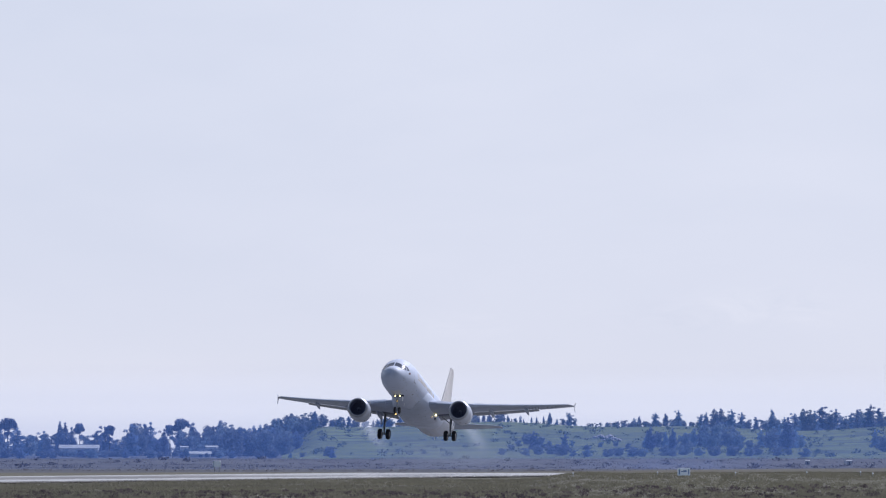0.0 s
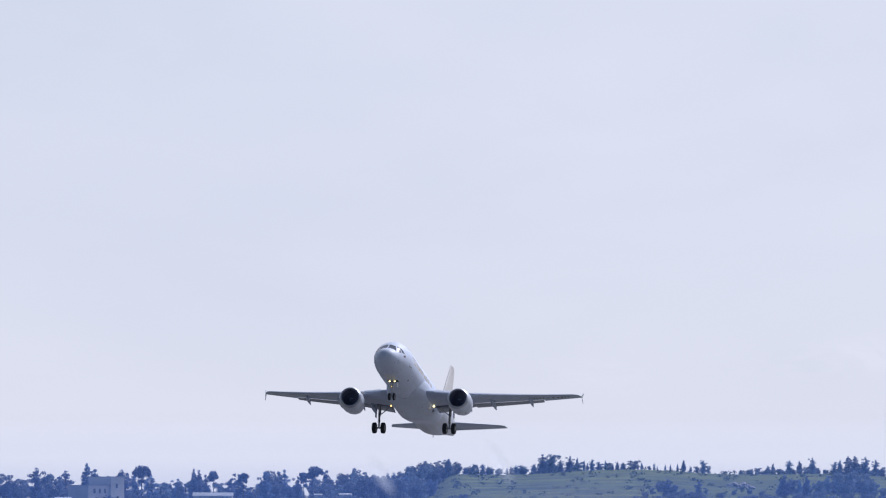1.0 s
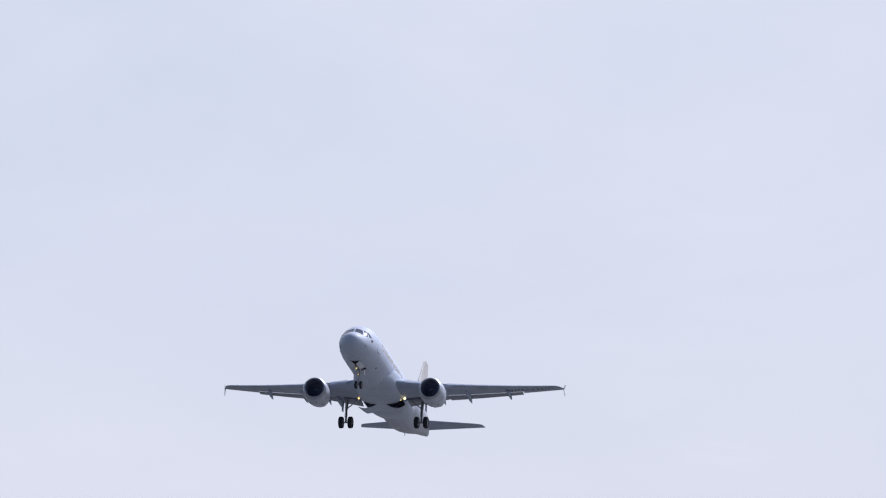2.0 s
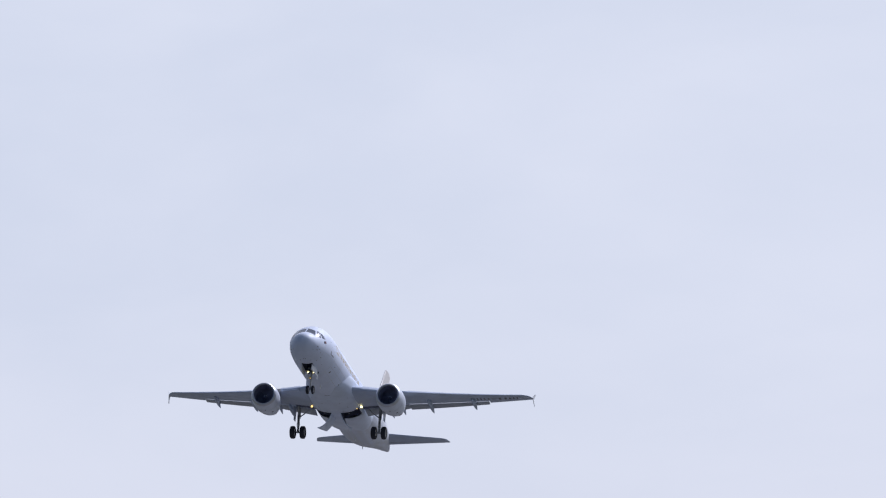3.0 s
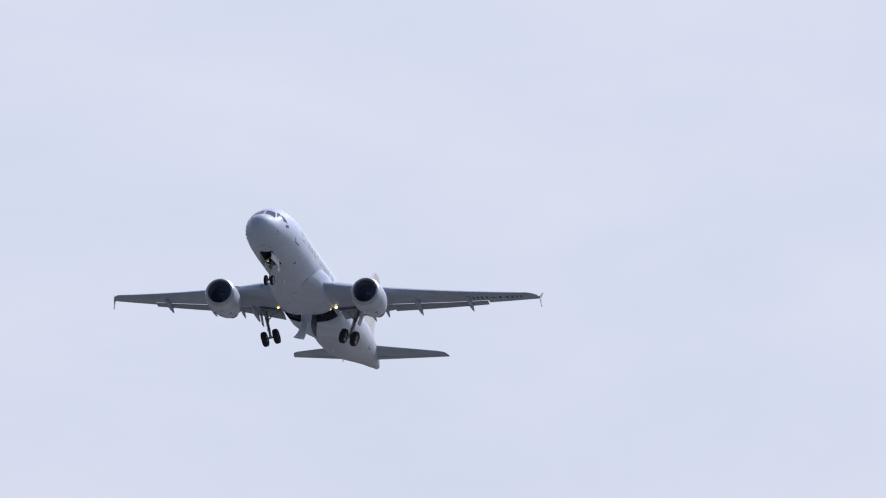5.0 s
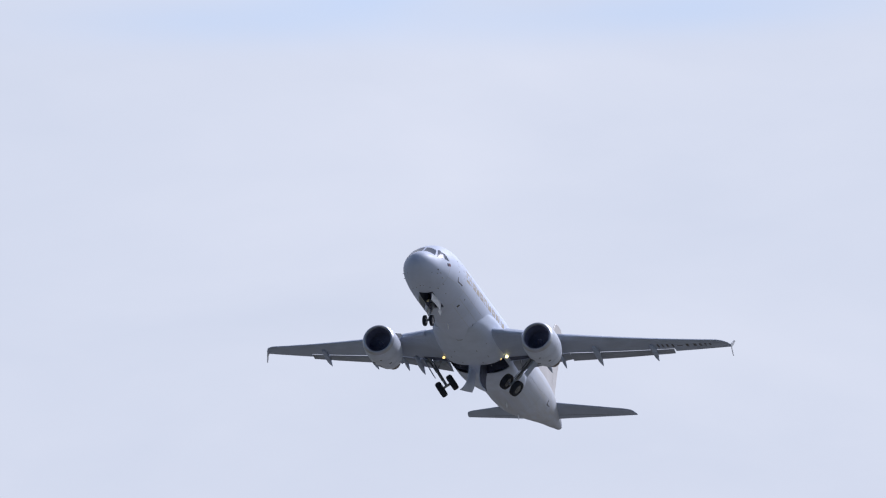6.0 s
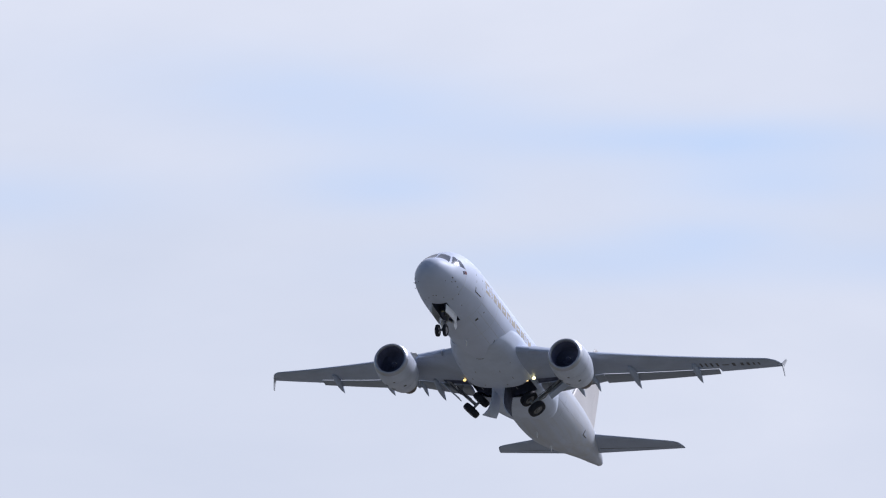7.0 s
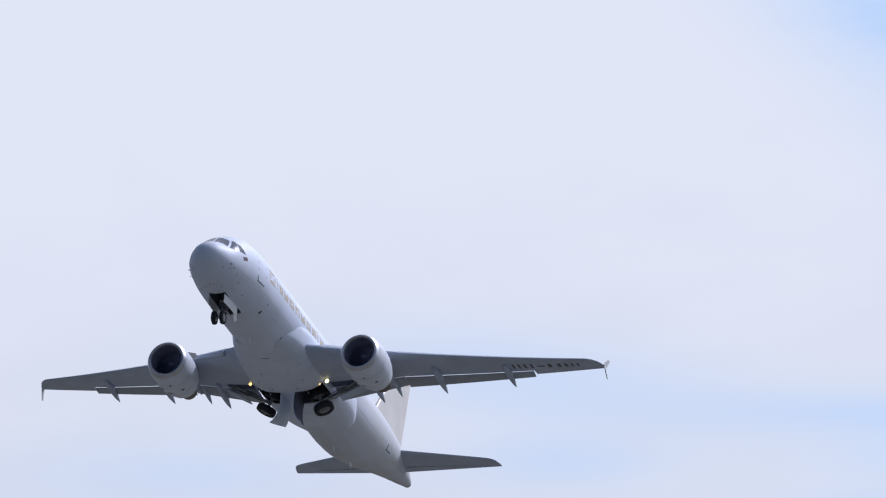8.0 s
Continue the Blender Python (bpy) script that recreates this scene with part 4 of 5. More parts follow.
ROOF = material("pale_sheet_roof", (0.55, 0.58, 0.62), 0.5, vary=0.15, scale=0.3, fine=3.0)
PANE = material("dark_window_glass", (0.05, 0.06, 0.08), 0.15, vary=0.2)
SIGNWHITE = material("sign_white", (0.82, 0.90, 1.0), 0.5, vary=0.1, scale=1.0, fine=6.0)
SIGNLIT = material("lit_sign_face", (0.85, 0.88, 0.92), 0.5, vary=0.1, scale=1.0, fine=6.0, emit=((0.72, 0.86, 1.0), 0.15))
SIGNBLUE = material("sign_blue", (0.22, 0.36, 0.66), 0.5, vary=0.1)
HILLBUSH = material("hill_bush_foliage", (0.12, 0.16, 0.13), 0.85, vary=0.4, scale=0.05, fine=0.5, island=0.3, second=(0.04, 0.06, 0.055), spec=0.1, through_light=0.25)
HILLGRASS = material("hill_grass", (0.17, 0.205, 0.055), 0.9, vary=0.3, scale=0.045, fine=0.3, second=(0.055, 0.08, 0.05), spec=0.1, sharp=1.8)


def build_ground():
    rad = [0, 30, 90, 200, 300, *range(360, 1000, 16), *range(1000, 2400, 50), *range(2400, 3400, 25), *range(3400, 4951, 150), 9000]
    fine_az = [math.radians(a) for a in [-180, -150, -120, -90, -60, -40, -28, -20, *[-15 + 0.25 * i for i in range(40)], *[-5 + 0.05 * i for i in range(180)], *[4 + 0.25 * i for i in range(25)], 12, 16, 24, 40, 60, 90, 120, 150]]
    bm = bmesh.new()
    rows = [[bm.verts.new((0, 0, 0))]]
    for r in rad[1:]:
        rows.append([bm.verts.new((r * math.sin(a), r * math.cos(a), ground_z(r * math.sin(a), r * math.cos(a)) if r < 5000 else 0)) for a in fine_az])
    n = len(fine_az)
    for i in range(n):
        bm.faces.new((rows[0][0], rows[1][i], rows[1][(i + 1) % n]))
    for k in range(1, len(rows) - 1):
        for i in range(n):
            j = (i + 1) % n
            f = bm.faces.new((rows[k][i], rows[k][j], rows[k + 1][j], rows[k + 1][i]))
            c = f.calc_center_median()
            d, az = math.hypot(c.x, c.y), math.atan2(c.x, c.y) * 1000
            # past 1290 m the ground takes the haze-tinted heath colour
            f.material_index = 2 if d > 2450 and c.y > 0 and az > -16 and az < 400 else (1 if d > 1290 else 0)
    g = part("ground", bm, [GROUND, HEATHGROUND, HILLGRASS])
    tagged(g, "flat dry airfield grass running to distant scrub", "ground", kind="structure")


# heath ground, blued in its base colour for the haze over it
HEATHGROUND = material("hazed_far_heath", (0.108, 0.118, 0.142), 0.9, vary=0.3, scale=0.01, fine=0.12, second=(0.075, 0.082, 0.102), spec=0.1, sharp=1.8)
build_ground()

# runway under the flight path: direction 11 degrees across the view
RW_DIR = Vector((math.sin(radians(11)), math.cos(radians(11)), 0))
RW_SIDE = Vector((RW_DIR.y, -RW_DIR.x, 0))
RW_MID = Vector((-2.6, 1142, 0))


def build_runway():
    bm = bmesh.new()
    rings = []
    for i in range(61):
        t = -1400 + 1478 * i / 60
        c = RW_MID + RW_DIR * t
        wob = 0.35 * noise.noise((i * 0.7, 1, 0))
        a, b = c - RW_SIDE * (22.5 + wob), c + RW_SIDE * (22.5 - wob)
        rings.append([Vector((p.x, p.y, z)) for p, z in ((a, 0.05), (a, 0.16), (b, 0.16), (b, 0.05))])
    loft(rings, bm)
    ob = part("runway", bm, CONCRETE, smooth=False)
    tagged(ob, "pale sunlit concrete runway strip", "runway", kind="structure")
    # worn dark wheel track down the middle, with ragged sides
    bm = bmesh.new()
    rings = []
    for i in range(241):
        c = RW_MID + RW_DIR * (-1398 + 1330 * i / 240)
        a = c - RW_SIDE * (11 + 9 * noise.noise((i * 0.31, 3, 0)))
        b = c + RW_SIDE * (9 + 10 * noise.noise((i * 0.37, 9, 0)))
        rings.append([Vector((p.x, p.y, z)) for p, z in ((a, 0.10), (a, 0.168), (b, 0.168), (b, 0.10))])
    tagged(part("runway", loft(rings, bm), WORN, smooth=False), "dark rubbered track along the runway's middle", "runway", kind="structure")
    bm = bmesh.new()
    rings = []
    for i in range(31):
        c = RW_MID + RW_DIR * (78.2 + 1500 * i / 30)
        a, b = c - RW_SIDE * 22.5, c + RW_SIDE * 22.5
        rings.append([Vector((p.x, p.y, z)) for p, z in ((a, 0.02), (a, 0.10), (b, 0.10), (b, 0.02))])
    tagged(part("runway", loft(rings, bm), ASPHALT, smooth=False), "worn dark asphalt length of the runway", "runway", kind="structure")


build_runway()


def leaf_mass(bm, blobs, count, size, rng):
    """Leaf sprays scattered through ellipsoid clumps: (centre, rx, ry, rz)."""
    vol = [rx * ry * rz for _, rx, ry, rz in blobs]
    tot = sum(v ** 0.7 for v in vol)
    for (c, rx, ry, rz), v in zip(blobs, vol):
        for _ in range(max(6, int(count * v ** 0.7 / tot))):
            d = Vector((rng.gauss(0, 1), rng.gauss(0, 1), rng.gauss(0, 1))).normalized() * rng.uniform(0.3, 1.3) ** 0.6
            p = Vector(c) + Vector((d.x * rx, d.y * ry, d.z * rz))
            s = size * rng.uniform(0.6, 1.5)
            q = Euler((rng.uniform(0, 6.3), rng.uniform(0, 6.3), rng.uniform(0, 6.3))).to_matrix()
            k = [bm.verts.new(p + q @ Vector(o) * s) for o in ((-0.5, -0.25, 0.05), (0.1, -0.45, -0.05), (0.55, 0.1, 0.08), (-0.1, 0.45, -0.06))]
            bm.faces.new(k)
    return bm


def limbs(rng, height, spread, n, first=0.35, r=0.18):
    bm = bmesh.new()
    top = Vector((rng.uniform(-0.4, 0.4), rng.uniform(-0.4, 0.4), height * 0.86))
    mid = Vector((top.x * 0.3, top.y * 0.3, height * 0.4))
    rod(bm, (0, 0, -0.3), mid, r * 1.25, r * 0.85, 8)
    rod(bm, mid, top, r * 0.85, r * 0.25, 8)
    ends = []
    for i in range(n):
        a = 2 * math.pi * i / n + rng.uniform(-0.4, 0.4)
        h = height * rng.uniform(first, 0.75)
        base = mid.lerp(top, max(0, (h / height - 0.4) / 0.46)) if h > mid.z else Vector((0, 0, 0)).lerp(mid, h / mid.z)
        end = base + Vector((math.cos(a) * spread * rng.uniform(0.5, 0.9), math.sin(a) * spread * rng.uniform(0.5, 0.9), height * rng.uniform(0.08, 0.2)))
        rod(bm, base, end, r * 0.4, r * 0.12, 6)
        ends.append(end)
    return bm, ends, top


def make_tree(kind, seed):
    """One tree about 10 m high, standing at the origin."""
    rng = random.Random(seed)
    if kind == "pine_tree":
        t = thing("pine_tree", "pine with a clumped uneven crown, foliage tinted haze-blue", "tree", "far trees")
        bm, ends, top = limbs(rng, 10, 3.0, 9, 0.25, 0.20)
        part("trunk", bm, BARK, t)
        blobs = []
        for i in range(11):
            u = i / 10
            reach = 2.5 * (1 - u) ** 0.75 + 0.25
            for k in range(4 if u < 0.6 else 3):
                a, out = rng.uniform(0, 6.283), reach * rng.uniform(0.25, 0.95)
                r = (0.45 + 0.42 * reach) * rng.uniform(0.6, 1.15)
                blobs.append(((top.x * u + out * math.cos(a), top.y * u + out * math.sin(a), 1.0 + 8.4 * u + rng.uniform(-0.5, 0.4)), r, r, r * rng.uniform(0.4, 0.75)))
        blobs += [((e.x, e.y, e.z + 0.2), 0.9, 0.9, 0.45) for e in ends]
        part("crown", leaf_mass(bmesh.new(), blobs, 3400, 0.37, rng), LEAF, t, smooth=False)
    elif kind == "umbrella_pine":
        t = thing("umbrella_pine", "tall dark pine with a high rounded crown on bare trunk", "tree", "far trees")
        bm, ends, top = limbs(rng, 10, 2.6, 6, 0.6, 0.18)
        part("trunk", bm, BARK, t)
        blobs = [((e.x, e.y, e.z), rng.uniform(0.8, 1.3), rng.uniform(0.8, 1.3), rng.uniform(0.5, 0.9)) for e in ends]
        blobs += [((top.x, top.y, 9.0), 1.8, 1.8, 0.9), ((top.x + 0.9, top.y, 7.9), 1.4, 1.4, 0.7), ((-0.8, 0.2, 5.9), 1.2, 1.2, 0.6)]
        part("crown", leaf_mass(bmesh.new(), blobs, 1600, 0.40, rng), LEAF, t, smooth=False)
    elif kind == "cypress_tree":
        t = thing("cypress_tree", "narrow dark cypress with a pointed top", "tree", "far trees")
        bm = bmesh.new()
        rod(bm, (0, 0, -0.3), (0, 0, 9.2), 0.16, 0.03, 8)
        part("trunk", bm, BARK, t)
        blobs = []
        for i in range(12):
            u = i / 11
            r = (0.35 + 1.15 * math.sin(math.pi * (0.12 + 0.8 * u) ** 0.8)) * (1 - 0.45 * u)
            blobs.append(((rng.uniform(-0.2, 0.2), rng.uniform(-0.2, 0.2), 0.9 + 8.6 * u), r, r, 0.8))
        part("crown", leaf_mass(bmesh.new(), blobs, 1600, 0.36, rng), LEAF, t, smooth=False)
    else:
        t = thing("broadleaf_tree", "wide tree with a dense low crown, foliage tinted haze-blue", "tree", "far trees")
        bm, ends, top = limbs(rng, 9.5, 4.2, 9, 0.2, 0.22)
        part("trunk", bm, BARK, t)
        blobs = [((e.x, e.y, e.z), rng.uniform(0.8, 1.6), rng.uniform(0.8, 1.6), rng.uniform(0.6, 1.2)) for e in ends]
        blobs += [((rng.uniform(-2.2, 2.2), rng.uniform(-2, 2), z), q, q, q * 0.62) for z, q in ((1.2, 2.3), (1.8, 2.0), (2.4, 2.2), (3.4, 1.7), (3.6, 2.0), (4.6, 1.9), (5.4, 1.5), (6.0, 1.8), (6.9, 1.4), (7.4, 1.5), (8.3, 1.1), (8.8, 0.8))]
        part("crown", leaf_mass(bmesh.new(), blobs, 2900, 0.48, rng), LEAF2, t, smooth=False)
    return t


KINDS = ("pine_tree", "umbrella_pine", "cypress_tree", "broadleaf_tree")
stock = {(k, i): None for k in KINDS for i in range(3)}
tree_rng = random.Random(5)


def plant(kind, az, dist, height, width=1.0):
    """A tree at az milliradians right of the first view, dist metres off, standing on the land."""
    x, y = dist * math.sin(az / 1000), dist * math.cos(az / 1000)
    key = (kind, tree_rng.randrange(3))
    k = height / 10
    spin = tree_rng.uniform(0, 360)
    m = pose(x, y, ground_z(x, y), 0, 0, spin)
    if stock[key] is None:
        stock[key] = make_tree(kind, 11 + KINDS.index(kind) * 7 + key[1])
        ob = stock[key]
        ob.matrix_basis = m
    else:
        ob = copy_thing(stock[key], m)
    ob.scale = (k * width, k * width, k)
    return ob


P, U, C, B = KINDS


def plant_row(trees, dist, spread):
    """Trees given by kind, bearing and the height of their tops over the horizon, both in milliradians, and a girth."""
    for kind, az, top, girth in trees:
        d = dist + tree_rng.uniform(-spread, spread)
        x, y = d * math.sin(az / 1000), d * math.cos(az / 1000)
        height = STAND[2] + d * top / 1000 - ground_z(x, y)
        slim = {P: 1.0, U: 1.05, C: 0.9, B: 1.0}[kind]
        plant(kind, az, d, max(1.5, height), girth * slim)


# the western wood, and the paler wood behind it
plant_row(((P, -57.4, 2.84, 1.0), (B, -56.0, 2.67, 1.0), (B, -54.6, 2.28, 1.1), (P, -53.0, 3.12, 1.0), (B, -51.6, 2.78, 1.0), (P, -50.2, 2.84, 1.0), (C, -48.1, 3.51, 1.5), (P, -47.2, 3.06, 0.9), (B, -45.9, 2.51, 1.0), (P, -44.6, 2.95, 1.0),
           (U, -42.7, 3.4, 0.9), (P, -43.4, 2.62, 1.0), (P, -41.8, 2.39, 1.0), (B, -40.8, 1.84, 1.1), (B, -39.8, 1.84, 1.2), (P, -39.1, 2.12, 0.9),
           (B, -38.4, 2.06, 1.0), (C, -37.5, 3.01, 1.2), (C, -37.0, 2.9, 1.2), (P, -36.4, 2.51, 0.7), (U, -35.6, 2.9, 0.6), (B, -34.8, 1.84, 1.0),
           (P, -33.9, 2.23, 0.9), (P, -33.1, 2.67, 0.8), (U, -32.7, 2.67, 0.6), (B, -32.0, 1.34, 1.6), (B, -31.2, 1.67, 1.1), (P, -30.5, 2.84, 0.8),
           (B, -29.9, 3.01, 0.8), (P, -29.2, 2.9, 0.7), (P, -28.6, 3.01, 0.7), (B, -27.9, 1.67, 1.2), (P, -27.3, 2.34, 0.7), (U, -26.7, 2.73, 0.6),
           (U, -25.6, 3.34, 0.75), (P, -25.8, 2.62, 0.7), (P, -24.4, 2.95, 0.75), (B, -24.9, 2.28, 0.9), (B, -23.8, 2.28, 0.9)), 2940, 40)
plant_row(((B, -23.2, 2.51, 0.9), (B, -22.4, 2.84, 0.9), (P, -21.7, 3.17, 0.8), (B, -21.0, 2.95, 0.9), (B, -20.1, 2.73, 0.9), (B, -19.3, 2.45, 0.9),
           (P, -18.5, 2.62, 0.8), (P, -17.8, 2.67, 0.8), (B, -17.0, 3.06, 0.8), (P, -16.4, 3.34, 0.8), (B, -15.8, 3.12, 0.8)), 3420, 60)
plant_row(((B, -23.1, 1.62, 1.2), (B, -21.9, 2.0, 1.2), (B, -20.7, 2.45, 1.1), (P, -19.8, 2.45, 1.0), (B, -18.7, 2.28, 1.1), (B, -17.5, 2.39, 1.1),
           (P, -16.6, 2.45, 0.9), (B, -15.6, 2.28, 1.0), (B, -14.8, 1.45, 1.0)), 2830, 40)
# lower growth that closes the wood
for i in range(46):
    az = -66 + 51.5 * i / 45 + tree_rng.uniform(-0.5, 0.5)
    plant(B if i % 3 else P, az, 2900 + tree_rng.uniform(-60, 120), tree_rng.uniform(2.6, 5.2), tree_rng.uniform(1.2, 1.7))
for i in range(14):
    plant(P if i % 3 else U, -66 + 22 * i / 13 + tree_rng.uniform(-0.6, 0.6), 3000 + tree_rng.uniform(-40, 60), tree_rng.uniform(3.5, 6.5), tree_rng.uniform(1.0, 1.3))
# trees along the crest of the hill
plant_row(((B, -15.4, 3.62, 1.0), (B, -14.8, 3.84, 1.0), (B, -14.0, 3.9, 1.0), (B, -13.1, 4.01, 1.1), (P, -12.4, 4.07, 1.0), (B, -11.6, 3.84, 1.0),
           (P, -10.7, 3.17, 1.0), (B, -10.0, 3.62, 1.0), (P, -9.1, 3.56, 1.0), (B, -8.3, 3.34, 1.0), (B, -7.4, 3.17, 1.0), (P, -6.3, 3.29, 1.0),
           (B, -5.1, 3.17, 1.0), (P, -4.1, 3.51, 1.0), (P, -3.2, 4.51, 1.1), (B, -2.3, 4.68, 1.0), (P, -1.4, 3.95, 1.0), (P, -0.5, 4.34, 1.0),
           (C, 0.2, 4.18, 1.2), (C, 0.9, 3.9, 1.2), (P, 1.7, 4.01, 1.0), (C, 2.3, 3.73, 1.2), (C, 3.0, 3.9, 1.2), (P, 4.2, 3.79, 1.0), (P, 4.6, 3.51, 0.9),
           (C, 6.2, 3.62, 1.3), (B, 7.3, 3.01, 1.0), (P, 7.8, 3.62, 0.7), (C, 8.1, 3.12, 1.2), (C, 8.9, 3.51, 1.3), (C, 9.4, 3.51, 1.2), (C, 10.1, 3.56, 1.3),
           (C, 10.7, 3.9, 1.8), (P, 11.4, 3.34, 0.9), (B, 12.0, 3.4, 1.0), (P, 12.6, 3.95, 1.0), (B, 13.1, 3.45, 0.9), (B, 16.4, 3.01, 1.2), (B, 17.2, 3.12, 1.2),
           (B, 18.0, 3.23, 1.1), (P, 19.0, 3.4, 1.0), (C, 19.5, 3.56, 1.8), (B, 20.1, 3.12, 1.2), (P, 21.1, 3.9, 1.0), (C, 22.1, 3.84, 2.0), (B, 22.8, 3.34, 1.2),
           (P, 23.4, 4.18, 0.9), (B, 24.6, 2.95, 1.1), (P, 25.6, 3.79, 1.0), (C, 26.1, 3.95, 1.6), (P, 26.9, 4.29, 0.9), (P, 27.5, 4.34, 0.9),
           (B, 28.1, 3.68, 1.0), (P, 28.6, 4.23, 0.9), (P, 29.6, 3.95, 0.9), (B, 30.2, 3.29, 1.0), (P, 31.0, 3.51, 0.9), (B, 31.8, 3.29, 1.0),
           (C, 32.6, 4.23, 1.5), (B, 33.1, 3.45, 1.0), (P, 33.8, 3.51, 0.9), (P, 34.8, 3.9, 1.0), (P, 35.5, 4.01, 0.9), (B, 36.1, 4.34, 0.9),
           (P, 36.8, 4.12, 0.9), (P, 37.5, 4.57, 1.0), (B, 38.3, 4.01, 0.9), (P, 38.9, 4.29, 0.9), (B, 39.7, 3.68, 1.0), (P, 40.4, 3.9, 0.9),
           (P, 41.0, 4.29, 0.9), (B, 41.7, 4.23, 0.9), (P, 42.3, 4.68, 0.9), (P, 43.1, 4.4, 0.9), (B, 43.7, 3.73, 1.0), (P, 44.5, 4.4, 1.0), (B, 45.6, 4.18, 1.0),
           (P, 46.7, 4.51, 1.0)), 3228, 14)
for i in range(64):
    plant(B, 16.3 + 33 * i / 63 + tree_rng.uniform(-0.3, 0.3), 3225 + tree_rng.uniform(-15, 25), tree_rng.uniform(1.0, 2.2), 1.7)
for i in range(26):
    plant((B, C, P)[i % 3], -15.5 + 22 * i / 25 + tree_rng.uniform(-0.3, 0.3), 3240 + tree_rng.uniform(-10, 20), tree_rng.uniform(2.0, 3.4), 1.5)
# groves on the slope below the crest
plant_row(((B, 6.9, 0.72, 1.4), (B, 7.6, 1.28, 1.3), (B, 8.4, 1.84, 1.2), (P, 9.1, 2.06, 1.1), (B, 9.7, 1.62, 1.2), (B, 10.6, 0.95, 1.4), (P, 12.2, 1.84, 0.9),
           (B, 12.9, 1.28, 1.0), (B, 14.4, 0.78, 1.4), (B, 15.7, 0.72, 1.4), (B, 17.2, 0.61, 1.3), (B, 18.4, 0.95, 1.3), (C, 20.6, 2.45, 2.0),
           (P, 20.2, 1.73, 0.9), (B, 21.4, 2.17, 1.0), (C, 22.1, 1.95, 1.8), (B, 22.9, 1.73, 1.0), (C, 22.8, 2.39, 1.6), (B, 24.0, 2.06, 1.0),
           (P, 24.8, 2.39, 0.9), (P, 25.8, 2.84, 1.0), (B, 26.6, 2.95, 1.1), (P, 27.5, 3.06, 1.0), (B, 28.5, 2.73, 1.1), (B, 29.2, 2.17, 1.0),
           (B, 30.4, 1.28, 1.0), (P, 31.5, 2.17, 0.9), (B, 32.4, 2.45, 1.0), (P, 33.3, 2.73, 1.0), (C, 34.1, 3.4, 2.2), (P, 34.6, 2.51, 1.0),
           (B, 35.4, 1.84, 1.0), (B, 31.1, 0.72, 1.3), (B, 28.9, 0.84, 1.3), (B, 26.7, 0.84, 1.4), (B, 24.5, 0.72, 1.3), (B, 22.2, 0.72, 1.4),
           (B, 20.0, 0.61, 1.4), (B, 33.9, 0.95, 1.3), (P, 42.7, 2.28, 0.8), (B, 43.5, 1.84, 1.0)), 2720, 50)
for i in range(22):
    plant(B, 6.5 + 29 * i / 21 + tree_rng.uniform(-0.5, 0.5), 2580 + tree_rng.uniform(-30, 40), tree_rng.uniform(1.6, 3.2), 1.6)
# bushes before the sheds and the wood's edge
for i in range(13):
    plant(B, -38.6 + 7.2 * i / 12 + tree_rng.uniform(-0.2, 0.2), 2705 + tree_rng.uniform(-12, 12), tree_rng.uniform(1.2, 2.1), 2.0)
for i in range(8):
    plant(B, -26.2 + 4.6 * i / 7 + tree_rng.uniform(-0.2, 0.2), 2725 + tree_rng.uniform(-12, 12), tree_rng.uniform(1.6, 2.6), 1.8)
for i in range(30):
    plant((B, B, P)[i % 3], -60 + 50 * i / 29 + tree_rng.uniform(-0.8, 0.8), 2520 + tree_rng.uniform(-60, 60), tree_rng.uniform(1.2, 2.8), tree_rng.uniform(1.3, 2.0))


def scatter(name, label, mat, count, az, dist, height, seed, spray, size, squash=0.6):
    """Low scrub or grass over a stretch of land, one joined mesh."""
    rng = random.Random(seed)
    verts, faces = [], []
    for _ in range(count):
        a, d = rng.uniform(*az) / 1000, rng.uniform(dist[0] ** 0.5, dist[1] ** 0.5) ** 2
        x, y = d * math.sin(a), d * math.cos(a)
        if abs((Vector((x, y, 0)) - RW_MID).dot(RW_SIDE)) < 24 and (Vector((x, y, 0)) - RW_MID).dot(RW_DIR) < 1600:
            continue
        z = ground_z(x, y)
        h = rng.uniform(*height)
        for _ in range(spray):
            r = h * squash * 2
            p = Vector((x + rng.gauss(0, r * 0.5), y + rng.gauss(0, r * 0.5), z + h * rng.uniform(0.0, 0.9)))
            s = size * h * rng.uniform(0.6, 1.4)
            q = Euler((rng.uniform(0, 6.3), rng.uniform(0, 6.3), rng.uniform(0, 6.3))).to_matrix()
            b = len(verts)
            verts += [tuple(p + q @ Vector(o) * s) for o in ((-0.5, -0.3, 0), (0.5, -0.2, 0.05), (0.0, 0.5, -0.05))]
            faces.append((b, b + 1, b + 2))
    me = bpy.data.meshes.new(name)
    me.from_pydata(verts, [], faces)
    me.materials.append(mat)
    return tagged(new(name, me), label, "scrub", kind="stuff")


